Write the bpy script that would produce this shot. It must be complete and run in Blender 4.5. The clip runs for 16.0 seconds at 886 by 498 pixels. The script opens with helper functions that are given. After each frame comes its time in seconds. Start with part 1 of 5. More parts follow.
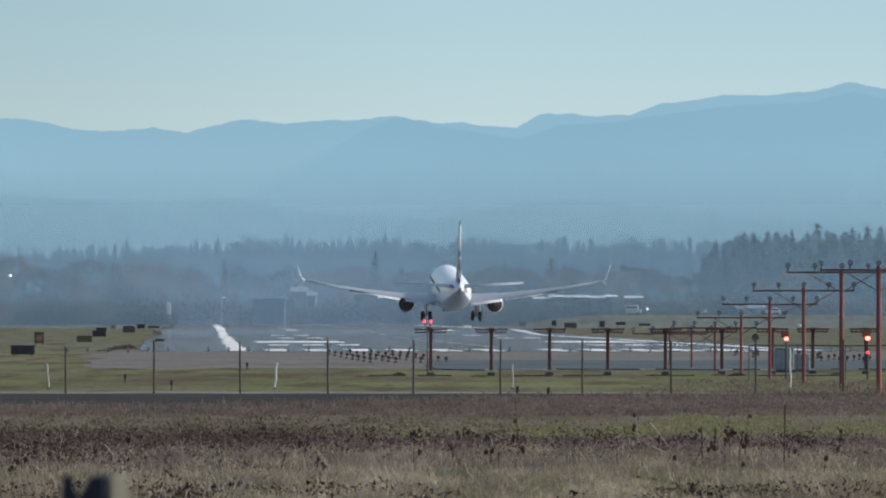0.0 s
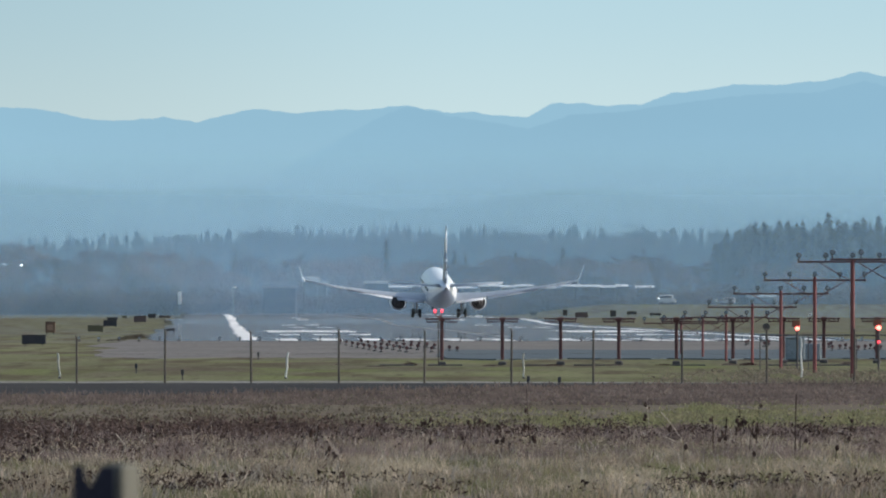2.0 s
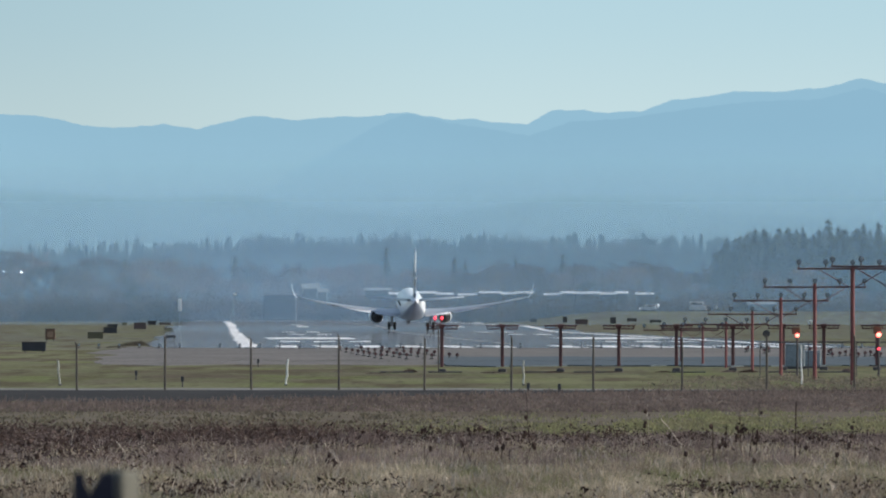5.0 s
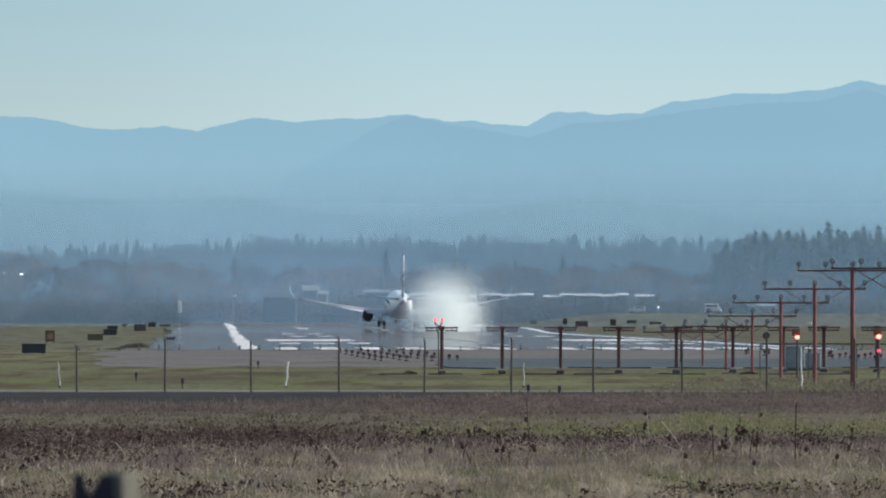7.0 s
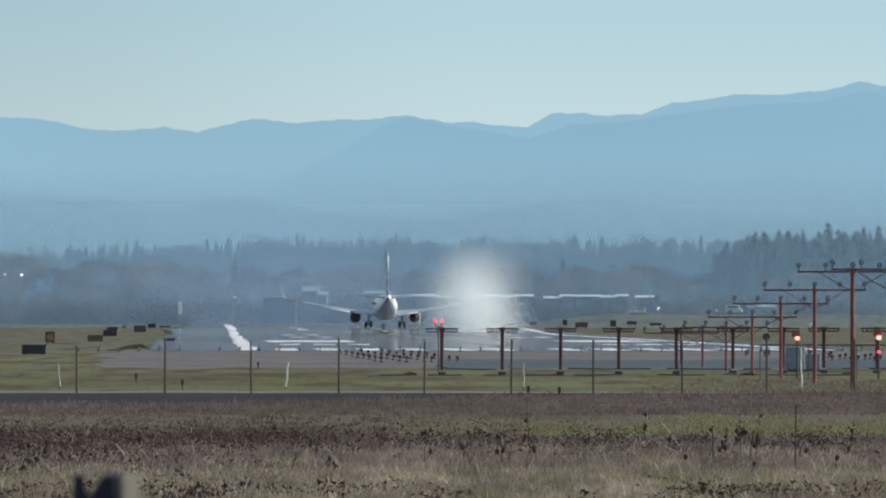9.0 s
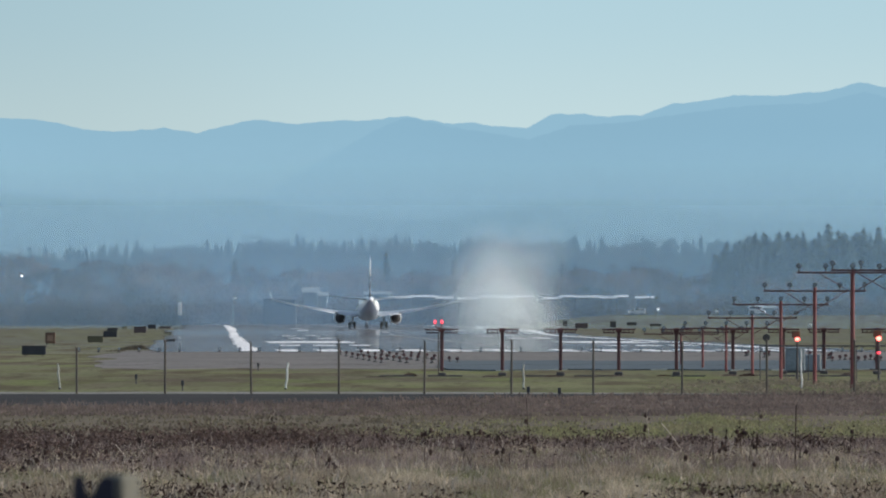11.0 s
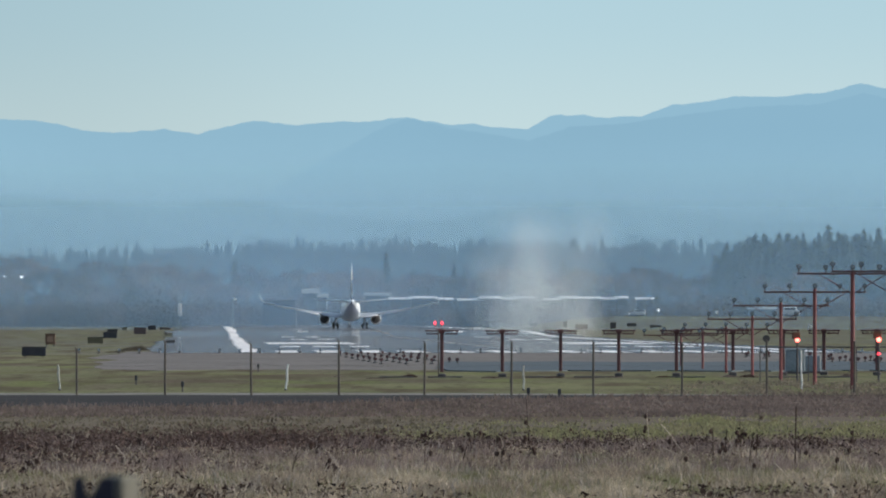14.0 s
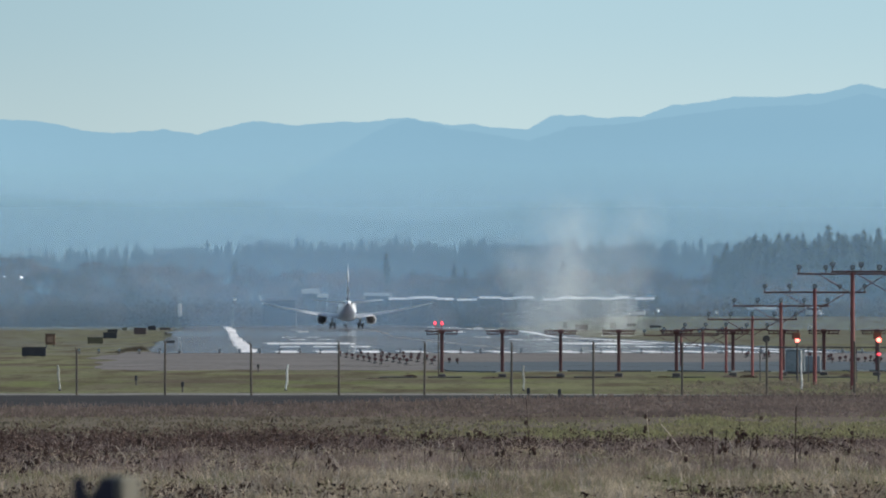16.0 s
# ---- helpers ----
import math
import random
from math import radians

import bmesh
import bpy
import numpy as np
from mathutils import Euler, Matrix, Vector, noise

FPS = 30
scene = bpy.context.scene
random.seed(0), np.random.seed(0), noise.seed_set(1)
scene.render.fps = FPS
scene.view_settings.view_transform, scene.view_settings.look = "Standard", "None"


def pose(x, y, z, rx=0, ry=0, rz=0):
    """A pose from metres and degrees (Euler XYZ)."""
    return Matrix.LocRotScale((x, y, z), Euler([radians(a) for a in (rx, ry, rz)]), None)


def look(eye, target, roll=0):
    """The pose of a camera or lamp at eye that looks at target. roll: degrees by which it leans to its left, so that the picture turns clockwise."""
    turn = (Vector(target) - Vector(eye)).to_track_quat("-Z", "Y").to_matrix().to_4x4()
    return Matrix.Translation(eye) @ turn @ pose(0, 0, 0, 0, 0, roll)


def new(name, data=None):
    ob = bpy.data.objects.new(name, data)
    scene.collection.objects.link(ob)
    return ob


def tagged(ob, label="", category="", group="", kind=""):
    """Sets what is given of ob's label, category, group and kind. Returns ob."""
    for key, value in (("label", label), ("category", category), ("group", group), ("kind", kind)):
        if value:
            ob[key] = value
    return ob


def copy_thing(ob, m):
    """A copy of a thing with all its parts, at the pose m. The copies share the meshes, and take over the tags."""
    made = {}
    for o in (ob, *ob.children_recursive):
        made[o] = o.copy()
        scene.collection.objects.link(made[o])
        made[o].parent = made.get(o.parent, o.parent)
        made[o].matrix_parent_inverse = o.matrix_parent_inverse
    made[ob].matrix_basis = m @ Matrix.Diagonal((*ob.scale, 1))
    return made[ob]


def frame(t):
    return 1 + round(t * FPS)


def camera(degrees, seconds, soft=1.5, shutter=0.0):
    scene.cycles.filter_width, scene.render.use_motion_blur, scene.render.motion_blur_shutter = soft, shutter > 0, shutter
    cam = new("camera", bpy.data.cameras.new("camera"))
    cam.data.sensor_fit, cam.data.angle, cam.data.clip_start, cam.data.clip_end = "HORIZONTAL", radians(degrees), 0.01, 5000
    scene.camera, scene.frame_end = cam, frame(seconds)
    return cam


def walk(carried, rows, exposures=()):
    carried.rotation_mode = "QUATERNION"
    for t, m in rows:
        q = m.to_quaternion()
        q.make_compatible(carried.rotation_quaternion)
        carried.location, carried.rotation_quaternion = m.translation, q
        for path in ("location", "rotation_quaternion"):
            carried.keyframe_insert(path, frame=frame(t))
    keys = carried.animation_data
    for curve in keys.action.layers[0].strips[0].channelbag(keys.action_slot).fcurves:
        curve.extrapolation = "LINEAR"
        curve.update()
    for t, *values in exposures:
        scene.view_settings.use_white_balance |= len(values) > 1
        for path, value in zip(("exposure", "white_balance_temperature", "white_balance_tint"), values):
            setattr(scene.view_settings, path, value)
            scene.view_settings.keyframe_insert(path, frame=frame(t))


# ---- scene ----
# ---------------------------------------------------------------- camera
EYE_Z = 2.8
cam = camera(5.0, 16.0, 1.9)
cam.data.dof.use_dof, cam.data.dof.focus_distance, cam.data.dof.aperture_fstop = True, 220.0, 14.0
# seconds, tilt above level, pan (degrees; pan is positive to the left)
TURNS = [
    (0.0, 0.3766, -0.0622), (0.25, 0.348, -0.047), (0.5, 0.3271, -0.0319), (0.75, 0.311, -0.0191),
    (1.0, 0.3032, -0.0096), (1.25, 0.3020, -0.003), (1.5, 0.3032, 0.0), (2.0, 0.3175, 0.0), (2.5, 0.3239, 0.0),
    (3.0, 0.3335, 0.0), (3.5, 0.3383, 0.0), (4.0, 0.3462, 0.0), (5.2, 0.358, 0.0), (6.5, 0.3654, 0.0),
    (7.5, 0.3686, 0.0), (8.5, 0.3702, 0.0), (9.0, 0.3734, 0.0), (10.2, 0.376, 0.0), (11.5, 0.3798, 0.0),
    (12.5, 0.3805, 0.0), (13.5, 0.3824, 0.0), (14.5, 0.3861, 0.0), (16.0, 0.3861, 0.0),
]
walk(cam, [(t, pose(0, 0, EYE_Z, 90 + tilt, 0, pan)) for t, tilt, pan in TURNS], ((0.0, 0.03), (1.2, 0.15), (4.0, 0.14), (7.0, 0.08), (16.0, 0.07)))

# ---------------------------------------------------------------- light
SUN_ELEV, SUN_AZ = 28.0, 79.0        # degrees; azimuth from +y towards +x
world = bpy.data.worlds.new("world")
scene.world = world
world.use_nodes = True
wn = world.node_tree
sky = wn.nodes.new("ShaderNodeTexSky")
sky.sky_type = "NISHITA"
sky.sun_disc = False
sky.sun_elevation = radians(SUN_ELEV)
sky.sun_rotation = radians(SUN_AZ)
sky.air_density, sky.dust_density = 1.0, 1.5
bg = wn.nodes["Background"]
bg.inputs["Strength"].default_value = 0.14
wn.links.new(sky.outputs["Color"], bg.inputs["Color"])
sun = new("sun", bpy.data.lights.new("sun", "SUN"))
sun.data.energy, sun.data.angle, sun.data.color = 3.8, radians(0.5), (1.0, 0.955, 0.89)
se, sa = radians(SUN_ELEV), radians(SUN_AZ)
to_sun = Vector((math.cos(se) * math.sin(sa), math.cos(se) * math.cos(sa), math.sin(se)))
sun.matrix_world = look(to_sun * 300, (0, 0, 0))
scene.view_settings.exposure = 0.0


# ---------------------------------------------------------------- materials
def nodes_of(name):
    m = bpy.data.materials.new(name)
    m.use_nodes = True
    return m, m.node_tree, m.node_tree.nodes["Principled BSDF"]


def mat(name, c1, c2=None, scale=3.0, rough=0.8, metal=0.0, bump=0.0, fine=None, spec=0.5, island=0.0, obj=0.0, stretch=None, leafy=0.0):
    """A surface of two colours in soft patches with a finer grain over them."""
    m, nt, b = nodes_of(name)
    c2 = c2 or tuple(v * 0.75 for v in c1)
    geo = nt.nodes.new("ShaderNodeNewGeometry")
    vec = geo.outputs["Position"] if obj == 0 else None
    if vec is None:
        tc = nt.nodes.new("ShaderNodeTexCoord")
        vec = tc.outputs["Object"]
    if stretch:
        mp = nt.nodes.new("ShaderNodeMapping")
        mp.inputs["Scale"].default_value = stretch
        nt.links.new(vec, mp.inputs["Vector"])
        vec = mp.outputs["Vector"]
    n1 = nt.nodes.new("ShaderNodeTexNoise")
    n1.inputs["Scale"].default_value = scale
    n1.inputs["Detail"].default_value = 4
    n2 = nt.nodes.new("ShaderNodeTexNoise")
    n2.inputs["Scale"].default_value = fine or scale * 9
    n2.inputs["Detail"].default_value = 3
    for n in (n1, n2):
        nt.links.new(vec, n.inputs["Vector"])
    ramp = nt.nodes.new("ShaderNodeValToRGB")
    ramp.color_ramp.elements[0].position, ramp.color_ramp.elements[1].position = 0.35, 0.65
    ramp.color_ramp.elements[0].color, ramp.color_ramp.elements[1].color = (*c1, 1), (*c2, 1)
    nt.links.new(n1.outputs["Fac"], ramp.inputs["Fac"])
    mr = nt.nodes.new("ShaderNodeMapRange")
    mr.inputs["From Min"].default_value, mr.inputs["From Max"].default_value = 0.3, 0.7
    mr.inputs["To Min"].default_value, mr.inputs["To Max"].default_value = 0.78, 1.2
    nt.links.new(n2.outputs["Fac"], mr.inputs["Value"])
    hsv = nt.nodes.new("ShaderNodeHueSaturation")
    nt.links.new(ramp.outputs["Color"], hsv.inputs["Color"])
    value = mr.outputs["Result"]
    if island or obj:
        rnd = nt.nodes.new("ShaderNodeObjectInfo") if obj else geo
        r2 = nt.nodes.new("ShaderNodeMapRange")
        k = obj or island
        r2.inputs["To Min"].default_value, r2.inputs["To Max"].default_value = 1 - k, 1 + k
        nt.links.new(rnd.outputs["Random" if obj else "Random Per Island"], r2.inputs["Value"])
        mu = nt.nodes.new("ShaderNodeMath")
        mu.operation = "MULTIPLY"
        nt.links.new(value, mu.inputs[0])
        nt.links.new(r2.outputs["Result"], mu.inputs[1])
        value = mu.outputs["Value"]
    nt.links.new(value, hsv.inputs["Value"])
    nt.links.new(hsv.outputs["Color"], b.inputs["Base Color"])
    b.inputs["Roughness"].default_value = rough
    b.inputs["Metallic"].default_value = metal
    b.inputs["Specular IOR Level"].default_value = spec
    if bump:
        bp = nt.nodes.new("ShaderNodeBump")
        bp.inputs["Strength"].default_value = bump
        nt.links.new(n2.outputs["Fac"], bp.inputs["Height"])
        nt.links.new(bp.outputs["Normal"], b.inputs["Normal"])
    if leafy:
        tl = nt.nodes.new("ShaderNodeBsdfTranslucent")
        nt.links.new(hsv.outputs["Color"], tl.inputs["Color"])
        mx = nt.nodes.new("ShaderNodeMixShader")
        mx.inputs["Fac"].default_value = leafy
        nt.links.new(b.outputs[0], mx.inputs[1])
        nt.links.new(tl.outputs[0], mx.inputs[2])
        nt.links.new(mx.outputs[0], nt.nodes["Material Output"].inputs["Surface"])
    return m


def glow(name, colour, strength):
    m, nt, b = nodes_of(name)
    b.inputs["Base Color"].default_value = (*colour, 1)
    b.inputs["Emission Color"].default_value = (*colour, 1)
    b.inputs["Emission Strength"].default_value = strength
    return m


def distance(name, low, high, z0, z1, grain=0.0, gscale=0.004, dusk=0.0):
    """A far backdrop with the light of the air before it put into its own glow, from low to high; dusk: dimmer away
    from the sun.
    """
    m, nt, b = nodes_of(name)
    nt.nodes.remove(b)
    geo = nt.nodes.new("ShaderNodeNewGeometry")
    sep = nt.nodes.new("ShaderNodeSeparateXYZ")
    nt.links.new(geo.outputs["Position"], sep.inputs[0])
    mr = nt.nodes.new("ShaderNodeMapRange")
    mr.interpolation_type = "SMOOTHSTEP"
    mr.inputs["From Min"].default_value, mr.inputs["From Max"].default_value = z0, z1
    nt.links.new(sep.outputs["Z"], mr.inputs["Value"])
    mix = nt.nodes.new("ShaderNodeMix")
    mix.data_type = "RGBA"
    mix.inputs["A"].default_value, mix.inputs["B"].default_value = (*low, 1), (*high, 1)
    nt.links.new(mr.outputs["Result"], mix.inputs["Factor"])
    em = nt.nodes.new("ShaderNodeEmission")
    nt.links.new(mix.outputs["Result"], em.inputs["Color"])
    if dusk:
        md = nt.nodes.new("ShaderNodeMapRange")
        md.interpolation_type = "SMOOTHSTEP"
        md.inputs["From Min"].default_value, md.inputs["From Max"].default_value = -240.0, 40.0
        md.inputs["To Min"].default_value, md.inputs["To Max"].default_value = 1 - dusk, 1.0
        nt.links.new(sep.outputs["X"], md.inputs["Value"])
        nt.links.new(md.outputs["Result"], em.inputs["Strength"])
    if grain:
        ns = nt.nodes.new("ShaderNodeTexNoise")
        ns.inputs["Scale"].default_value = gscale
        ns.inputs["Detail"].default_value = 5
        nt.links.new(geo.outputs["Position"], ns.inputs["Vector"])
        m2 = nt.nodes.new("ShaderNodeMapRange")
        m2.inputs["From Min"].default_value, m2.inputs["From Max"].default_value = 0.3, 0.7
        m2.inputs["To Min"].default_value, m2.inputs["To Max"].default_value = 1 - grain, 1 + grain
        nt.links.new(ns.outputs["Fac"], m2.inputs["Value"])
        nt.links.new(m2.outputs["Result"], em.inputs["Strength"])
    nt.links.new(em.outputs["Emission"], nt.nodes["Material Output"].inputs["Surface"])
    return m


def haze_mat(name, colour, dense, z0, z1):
    """A tinted sheet standing in for haze; it lets most light through, fading out between the heights z0 and z1."""
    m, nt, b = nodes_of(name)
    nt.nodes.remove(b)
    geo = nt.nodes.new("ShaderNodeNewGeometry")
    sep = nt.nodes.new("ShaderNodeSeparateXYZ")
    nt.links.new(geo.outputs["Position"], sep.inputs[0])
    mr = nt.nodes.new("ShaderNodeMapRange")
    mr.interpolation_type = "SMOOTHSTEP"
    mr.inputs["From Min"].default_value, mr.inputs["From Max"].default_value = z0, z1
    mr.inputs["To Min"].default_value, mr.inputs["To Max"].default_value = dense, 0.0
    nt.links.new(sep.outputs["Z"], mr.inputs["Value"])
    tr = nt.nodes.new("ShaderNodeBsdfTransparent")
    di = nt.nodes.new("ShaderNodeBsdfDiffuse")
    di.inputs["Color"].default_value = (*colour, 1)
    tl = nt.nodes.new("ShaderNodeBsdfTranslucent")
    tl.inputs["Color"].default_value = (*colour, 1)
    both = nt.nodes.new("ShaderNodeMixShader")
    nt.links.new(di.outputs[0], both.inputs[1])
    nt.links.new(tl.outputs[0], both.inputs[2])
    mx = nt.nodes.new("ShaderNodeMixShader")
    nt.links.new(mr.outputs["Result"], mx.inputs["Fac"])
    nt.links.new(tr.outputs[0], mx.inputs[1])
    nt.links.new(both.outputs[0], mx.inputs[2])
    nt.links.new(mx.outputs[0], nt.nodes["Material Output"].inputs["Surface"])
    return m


def ground_mat():
    """Rough field: bands of dry weeds, mown green and brown turf, patchy at two scales."""
    m, nt, b = nodes_of("field_turf")
    geo = nt.nodes.new("ShaderNodeNewGeometry")
    sep = nt.nodes.new("ShaderNodeSeparateXYZ")
    nt.links.new(geo.outputs["Position"], sep.inputs[0])

    def noise_at(scale, stretch):
        mp = nt.nodes.new("ShaderNodeMapping")
        mp.inputs["Scale"].default_value = stretch
        nt.links.new(geo.outputs["Position"], mp.inputs["Vector"])
        n = nt.nodes.new("ShaderNodeTexNoise")
        n.inputs["Scale"].default_value = scale
        n.inputs["Detail"].default_value = 5
        nt.links.new(mp.outputs["Vector"], n.inputs["Vector"])
        return n.outputs["Fac"]

    def calc(op, a, bb):
        n = nt.nodes.new("ShaderNodeMath")
        n.operation = op
        for i, v in enumerate((a, bb)):
            if isinstance(v, (int, float)):
                n.inputs[i].default_value = v
            else:
                nt.links.new(v, n.inputs[i])
        return n.outputs[0]

    big = noise_at(0.22, (1.0, 0.16, 1.0))
    shifted = calc("ADD", sep.outputs["Y"], calc("MULTIPLY", calc("SUBTRACT", big, 0.5), 60.0))
    fac = calc("DIVIDE", shifted, 1000.0)
    ramp = nt.nodes.new("ShaderNodeValToRGB")
    cr = ramp.color_ramp
    stops = GROUND_STOPS
    while len(cr.elements) < len(stops):
        cr.elements.new(0.5)
    for e, (p, c) in zip(cr.elements, stops):
        e.position, e.color = p, (*c, 1)
    nt.links.new(fac, ramp.inputs["Fac"])
    patch = noise_at(0.55, (1.0, 0.12, 1.0))
    mr = nt.nodes.new("ShaderNodeMapRange")
    mr.inputs["From Min"].default_value, mr.inputs["From Max"].default_value = 0.35, 0.65
    nt.links.new(patch, mr.inputs["Value"])
    mix = nt.nodes.new("ShaderNodeMix")
    mix.data_type = "RGBA"
    mix.inputs["B"].default_value = (0.15, 0.125, 0.10, 1)
    nt.links.new(calc("MULTIPLY", mr.outputs["Result"], 0.55), mix.inputs["Factor"])
    nt.links.new(ramp.outputs["Color"], mix.inputs["A"])
    streak = noise_at(0.55, (0.10, 0.034, 1.0))
    ms = nt.nodes.new("ShaderNodeMapRange")
    ms.inputs["From Min"].default_value, ms.inputs["From Max"].default_value = 0.45, 0.62
    nt.links.new(streak, ms.inputs["Value"])
    mix2 = nt.nodes.new("ShaderNodeMix")
    mix2.data_type = "RGBA"
    mix2.inputs["B"].default_value = (0.175, 0.18, 0.10, 1)
    field = nt.nodes.new("ShaderNodeMapRange")
    field.inputs["From Min"].default_value, field.inputs["From Max"].default_value = 352.0, 372.0
    nt.links.new(sep.outputs["Y"], field.inputs["Value"])
    nt.links.new(calc("MULTIPLY", calc("MULTIPLY", ms.outputs["Result"], 0.7), field.outputs["Result"]), mix2.inputs["Factor"])
    nt.links.new(mix.outputs["Result"], mix2.inputs["A"])
    streak3 = noise_at(0.55, (0.22, 0.05, 1.7))
    ms3 = nt.nodes.new("ShaderNodeMapRange")
    ms3.inputs["From Min"].default_value, ms3.inputs["From Max"].default_value = 0.52, 0.66
    nt.links.new(streak3, ms3.inputs["Value"])
    mix3 = nt.nodes.new("ShaderNodeMix")
    mix3.data_type = "RGBA"
    mix3.inputs["B"].default_value = (0.10, 0.082, 0.065, 1)
    nt.links.new(calc("MULTIPLY", ms3.outputs["Result"], 0.85), mix3.inputs["Factor"])
    nt.links.new(mix2.outputs["Result"], mix3.inputs["A"])
    tint = mix3.outputs["Result"]
    for seedy, col, lo, hi, k in (((0.34, 0.024, 1.0), (0.085, 0.072, 0.052), 0.50, 0.62, 0.75), ((0.21, 0.031, 2.3), (0.14, 0.162, 0.066), 0.53, 0.66, 0.6), ((1.3, 0.06, 3.1), (0.07, 0.062, 0.05), 0.58, 0.70, 0.6)):
        mp = nt.nodes.new("ShaderNodeMapRange")
        mp.inputs["From Min"].default_value, mp.inputs["From Max"].default_value = lo, hi
        nt.links.new(noise_at(1.0, seedy), mp.inputs["Value"])
        mixp = nt.nodes.new("ShaderNodeMix")
        mixp.data_type = "RGBA"
        mixp.inputs["B"].default_value = (*col, 1)
        nt.links.new(calc("MULTIPLY", calc("MULTIPLY", mp.outputs["Result"], k), field.outputs["Result"]), mixp.inputs["Factor"])
        nt.links.new(tint, mixp.inputs["A"])
        tint = mixp.outputs["Result"]
    grain = noise_at(3.0, (1.0, 0.3, 1.0))
    m2 = nt.nodes.new("ShaderNodeMapRange")
    m2.inputs["From Min"].default_value, m2.inputs["From Max"].default_value = 0.3, 0.7
    m2.inputs["To Min"].default_value, m2.inputs["To Max"].default_value = 0.75, 1.25
    nt.links.new(grain, m2.inputs["Value"])
    hsv = nt.nodes.new("ShaderNodeHueSaturation")
    nt.links.new(tint, hsv.inputs["Color"])
    nt.links.new(m2.outputs["Result"], hsv.inputs["Value"])
    nt.links.new(hsv.outputs["Color"], b.inputs["Base Color"])
    b.inputs["Roughness"].default_value = 1.0
    b.inputs["Specular IOR Level"].default_value = 0.0
    return m


GROUND_STOPS = [
    (0.0, (0.17, 0.148, 0.12)), (0.215, (0.16, 0.138, 0.115)), (0.235, (0.13, 0.116, 0.09)), (0.278, (0.13, 0.116, 0.09)),
    (0.295, (0.125, 0.105, 0.092)), (0.35, (0.12, 0.10, 0.09)), (0.375, (0.112, 0.12, 0.066)), (0.50, (0.116, 0.122, 0.075)),
    # last stop greyer: haze over the far field is put into the colour
    (0.70, (0.155, 0.16, 0.112)), (1.0, (0.135, 0.15, 0.13)),
]
M_GROUND = ground_mat()
M_ROAD = mat("worn_asphalt", (0.030, 0.029, 0.029), (0.044, 0.042, 0.041), 0.3, 0.95, spec=0.05, fine=4)
M_GRAVEL = mat("pale_gravel", (0.20, 0.20, 0.185), (0.14, 0.14, 0.11), 0.5, 0.95, spec=0.05, fine=6, stretch=(1, 0.2, 1))
M_RUNWAY = mat("runway_asphalt", (0.12, 0.12, 0.122), (0.18, 0.176, 0.175), 0.05, 0.8, spec=0.0, fine=0.6, stretch=(1, 0.12, 1))
sheen = M_RUNWAY.node_tree.nodes.new("ShaderNodeBsdfGlossy")
sheen.inputs["Roughness"].default_value = 0.04
sheen.inputs["Color"].default_value = (0.95, 0.95, 0.95, 1)
sheen_mix = M_RUNWAY.node_tree.nodes.new("ShaderNodeMixShader")
sheen_mix.inputs["Fac"].default_value = 0.55
M_RUNWAY.node_tree.links.new(M_RUNWAY.node_tree.nodes["Principled BSDF"].outputs[0], sheen_mix.inputs[1])
M_RUNWAY.node_tree.links.new(sheen.outputs[0], sheen_mix.inputs[2])
M_RUNWAY.node_tree.links.new(sheen_mix.outputs[0], M_RUNWAY.node_tree.nodes["Material Output"].inputs["Surface"])
M_PAD = mat("pad_concrete", (0.135, 0.128, 0.118), (0.17, 0.158, 0.147), 0.15, 0.9, spec=0.05, fine=2, stretch=(1, 0.2, 1))
M_SERVICE = mat("service_asphalt", (0.078, 0.10, 0.112), (0.098, 0.118, 0.13), 0.2, 0.9, spec=0.05, fine=3)
M_PAINT = mat("runway_paint", (0.86, 0.86, 0.84), (0.50, 0.50, 0.49), 0.22, 0.7, fine=2.5, stretch=(1, 0.12, 1))
M_PAINTGLARE = mat("glare_dulled_paint", (0.26, 0.26, 0.26), (0.18, 0.18, 0.18), 0.3, 0.8, fine=2.5, stretch=(1, 0.12, 1))
M_POST = mat("dark_steel_post", (0.06, 0.055, 0.05), (0.09, 0.075, 0.06), 3, 0.7, 0.2)
M_RED = mat("faded_red_paint", (0.22, 0.062, 0.06), (0.165, 0.055, 0.055), 2, 0.7, obj=0.12)
M_REDDARK = mat("weathered_red_steel", (0.135, 0.056, 0.056), (0.10, 0.05, 0.05), 2, 0.8, obj=0.15)
M_DARK = mat("dark_weathered", (0.05, 0.05, 0.055), (0.075, 0.07, 0.07), 2, 0.7)
M_LAMP = mat("lamp_housing", (0.09, 0.09, 0.10), (0.06, 0.06, 0.07), 5, 0.45, 0.5)
M_LENS = mat("lamp_lens", (0.22, 0.27, 0.31), (0.26, 0.31, 0.35), 5, 0.3)
M_WHITE = mat("white_plastic", (0.75, 0.76, 0.74), (0.62, 0.62, 0.6), 4, 0.5)
M_RLIGHT = glow("red_lamp_lit", (1.0, 0.06, 0.09), 2.2)
M_WLIGHT = glow("red_lamp_bright", (1.0, 0.17, 0.13), 5.0)
M_FARLIGHT = glow("far_lamp_lit", (0.95, 0.97, 1.0), 2.5)
M_GREY = mat("grey_cabinet", (0.24, 0.285, 0.31), (0.20, 0.245, 0.27), 2, 0.6)
M_ORANGE = mat("orange_panel", (0.17, 0.095, 0.06), (0.13, 0.08, 0.055), 3, 0.8)
M_BUFF = mat("buff_panel", (0.34, 0.22, 0.15), (0.28, 0.18, 0.12), 3, 0.8)
M_BLACK = mat("black_panel", (0.035, 0.038, 0.048), (0.045, 0.047, 0.055), 3, 0.7)
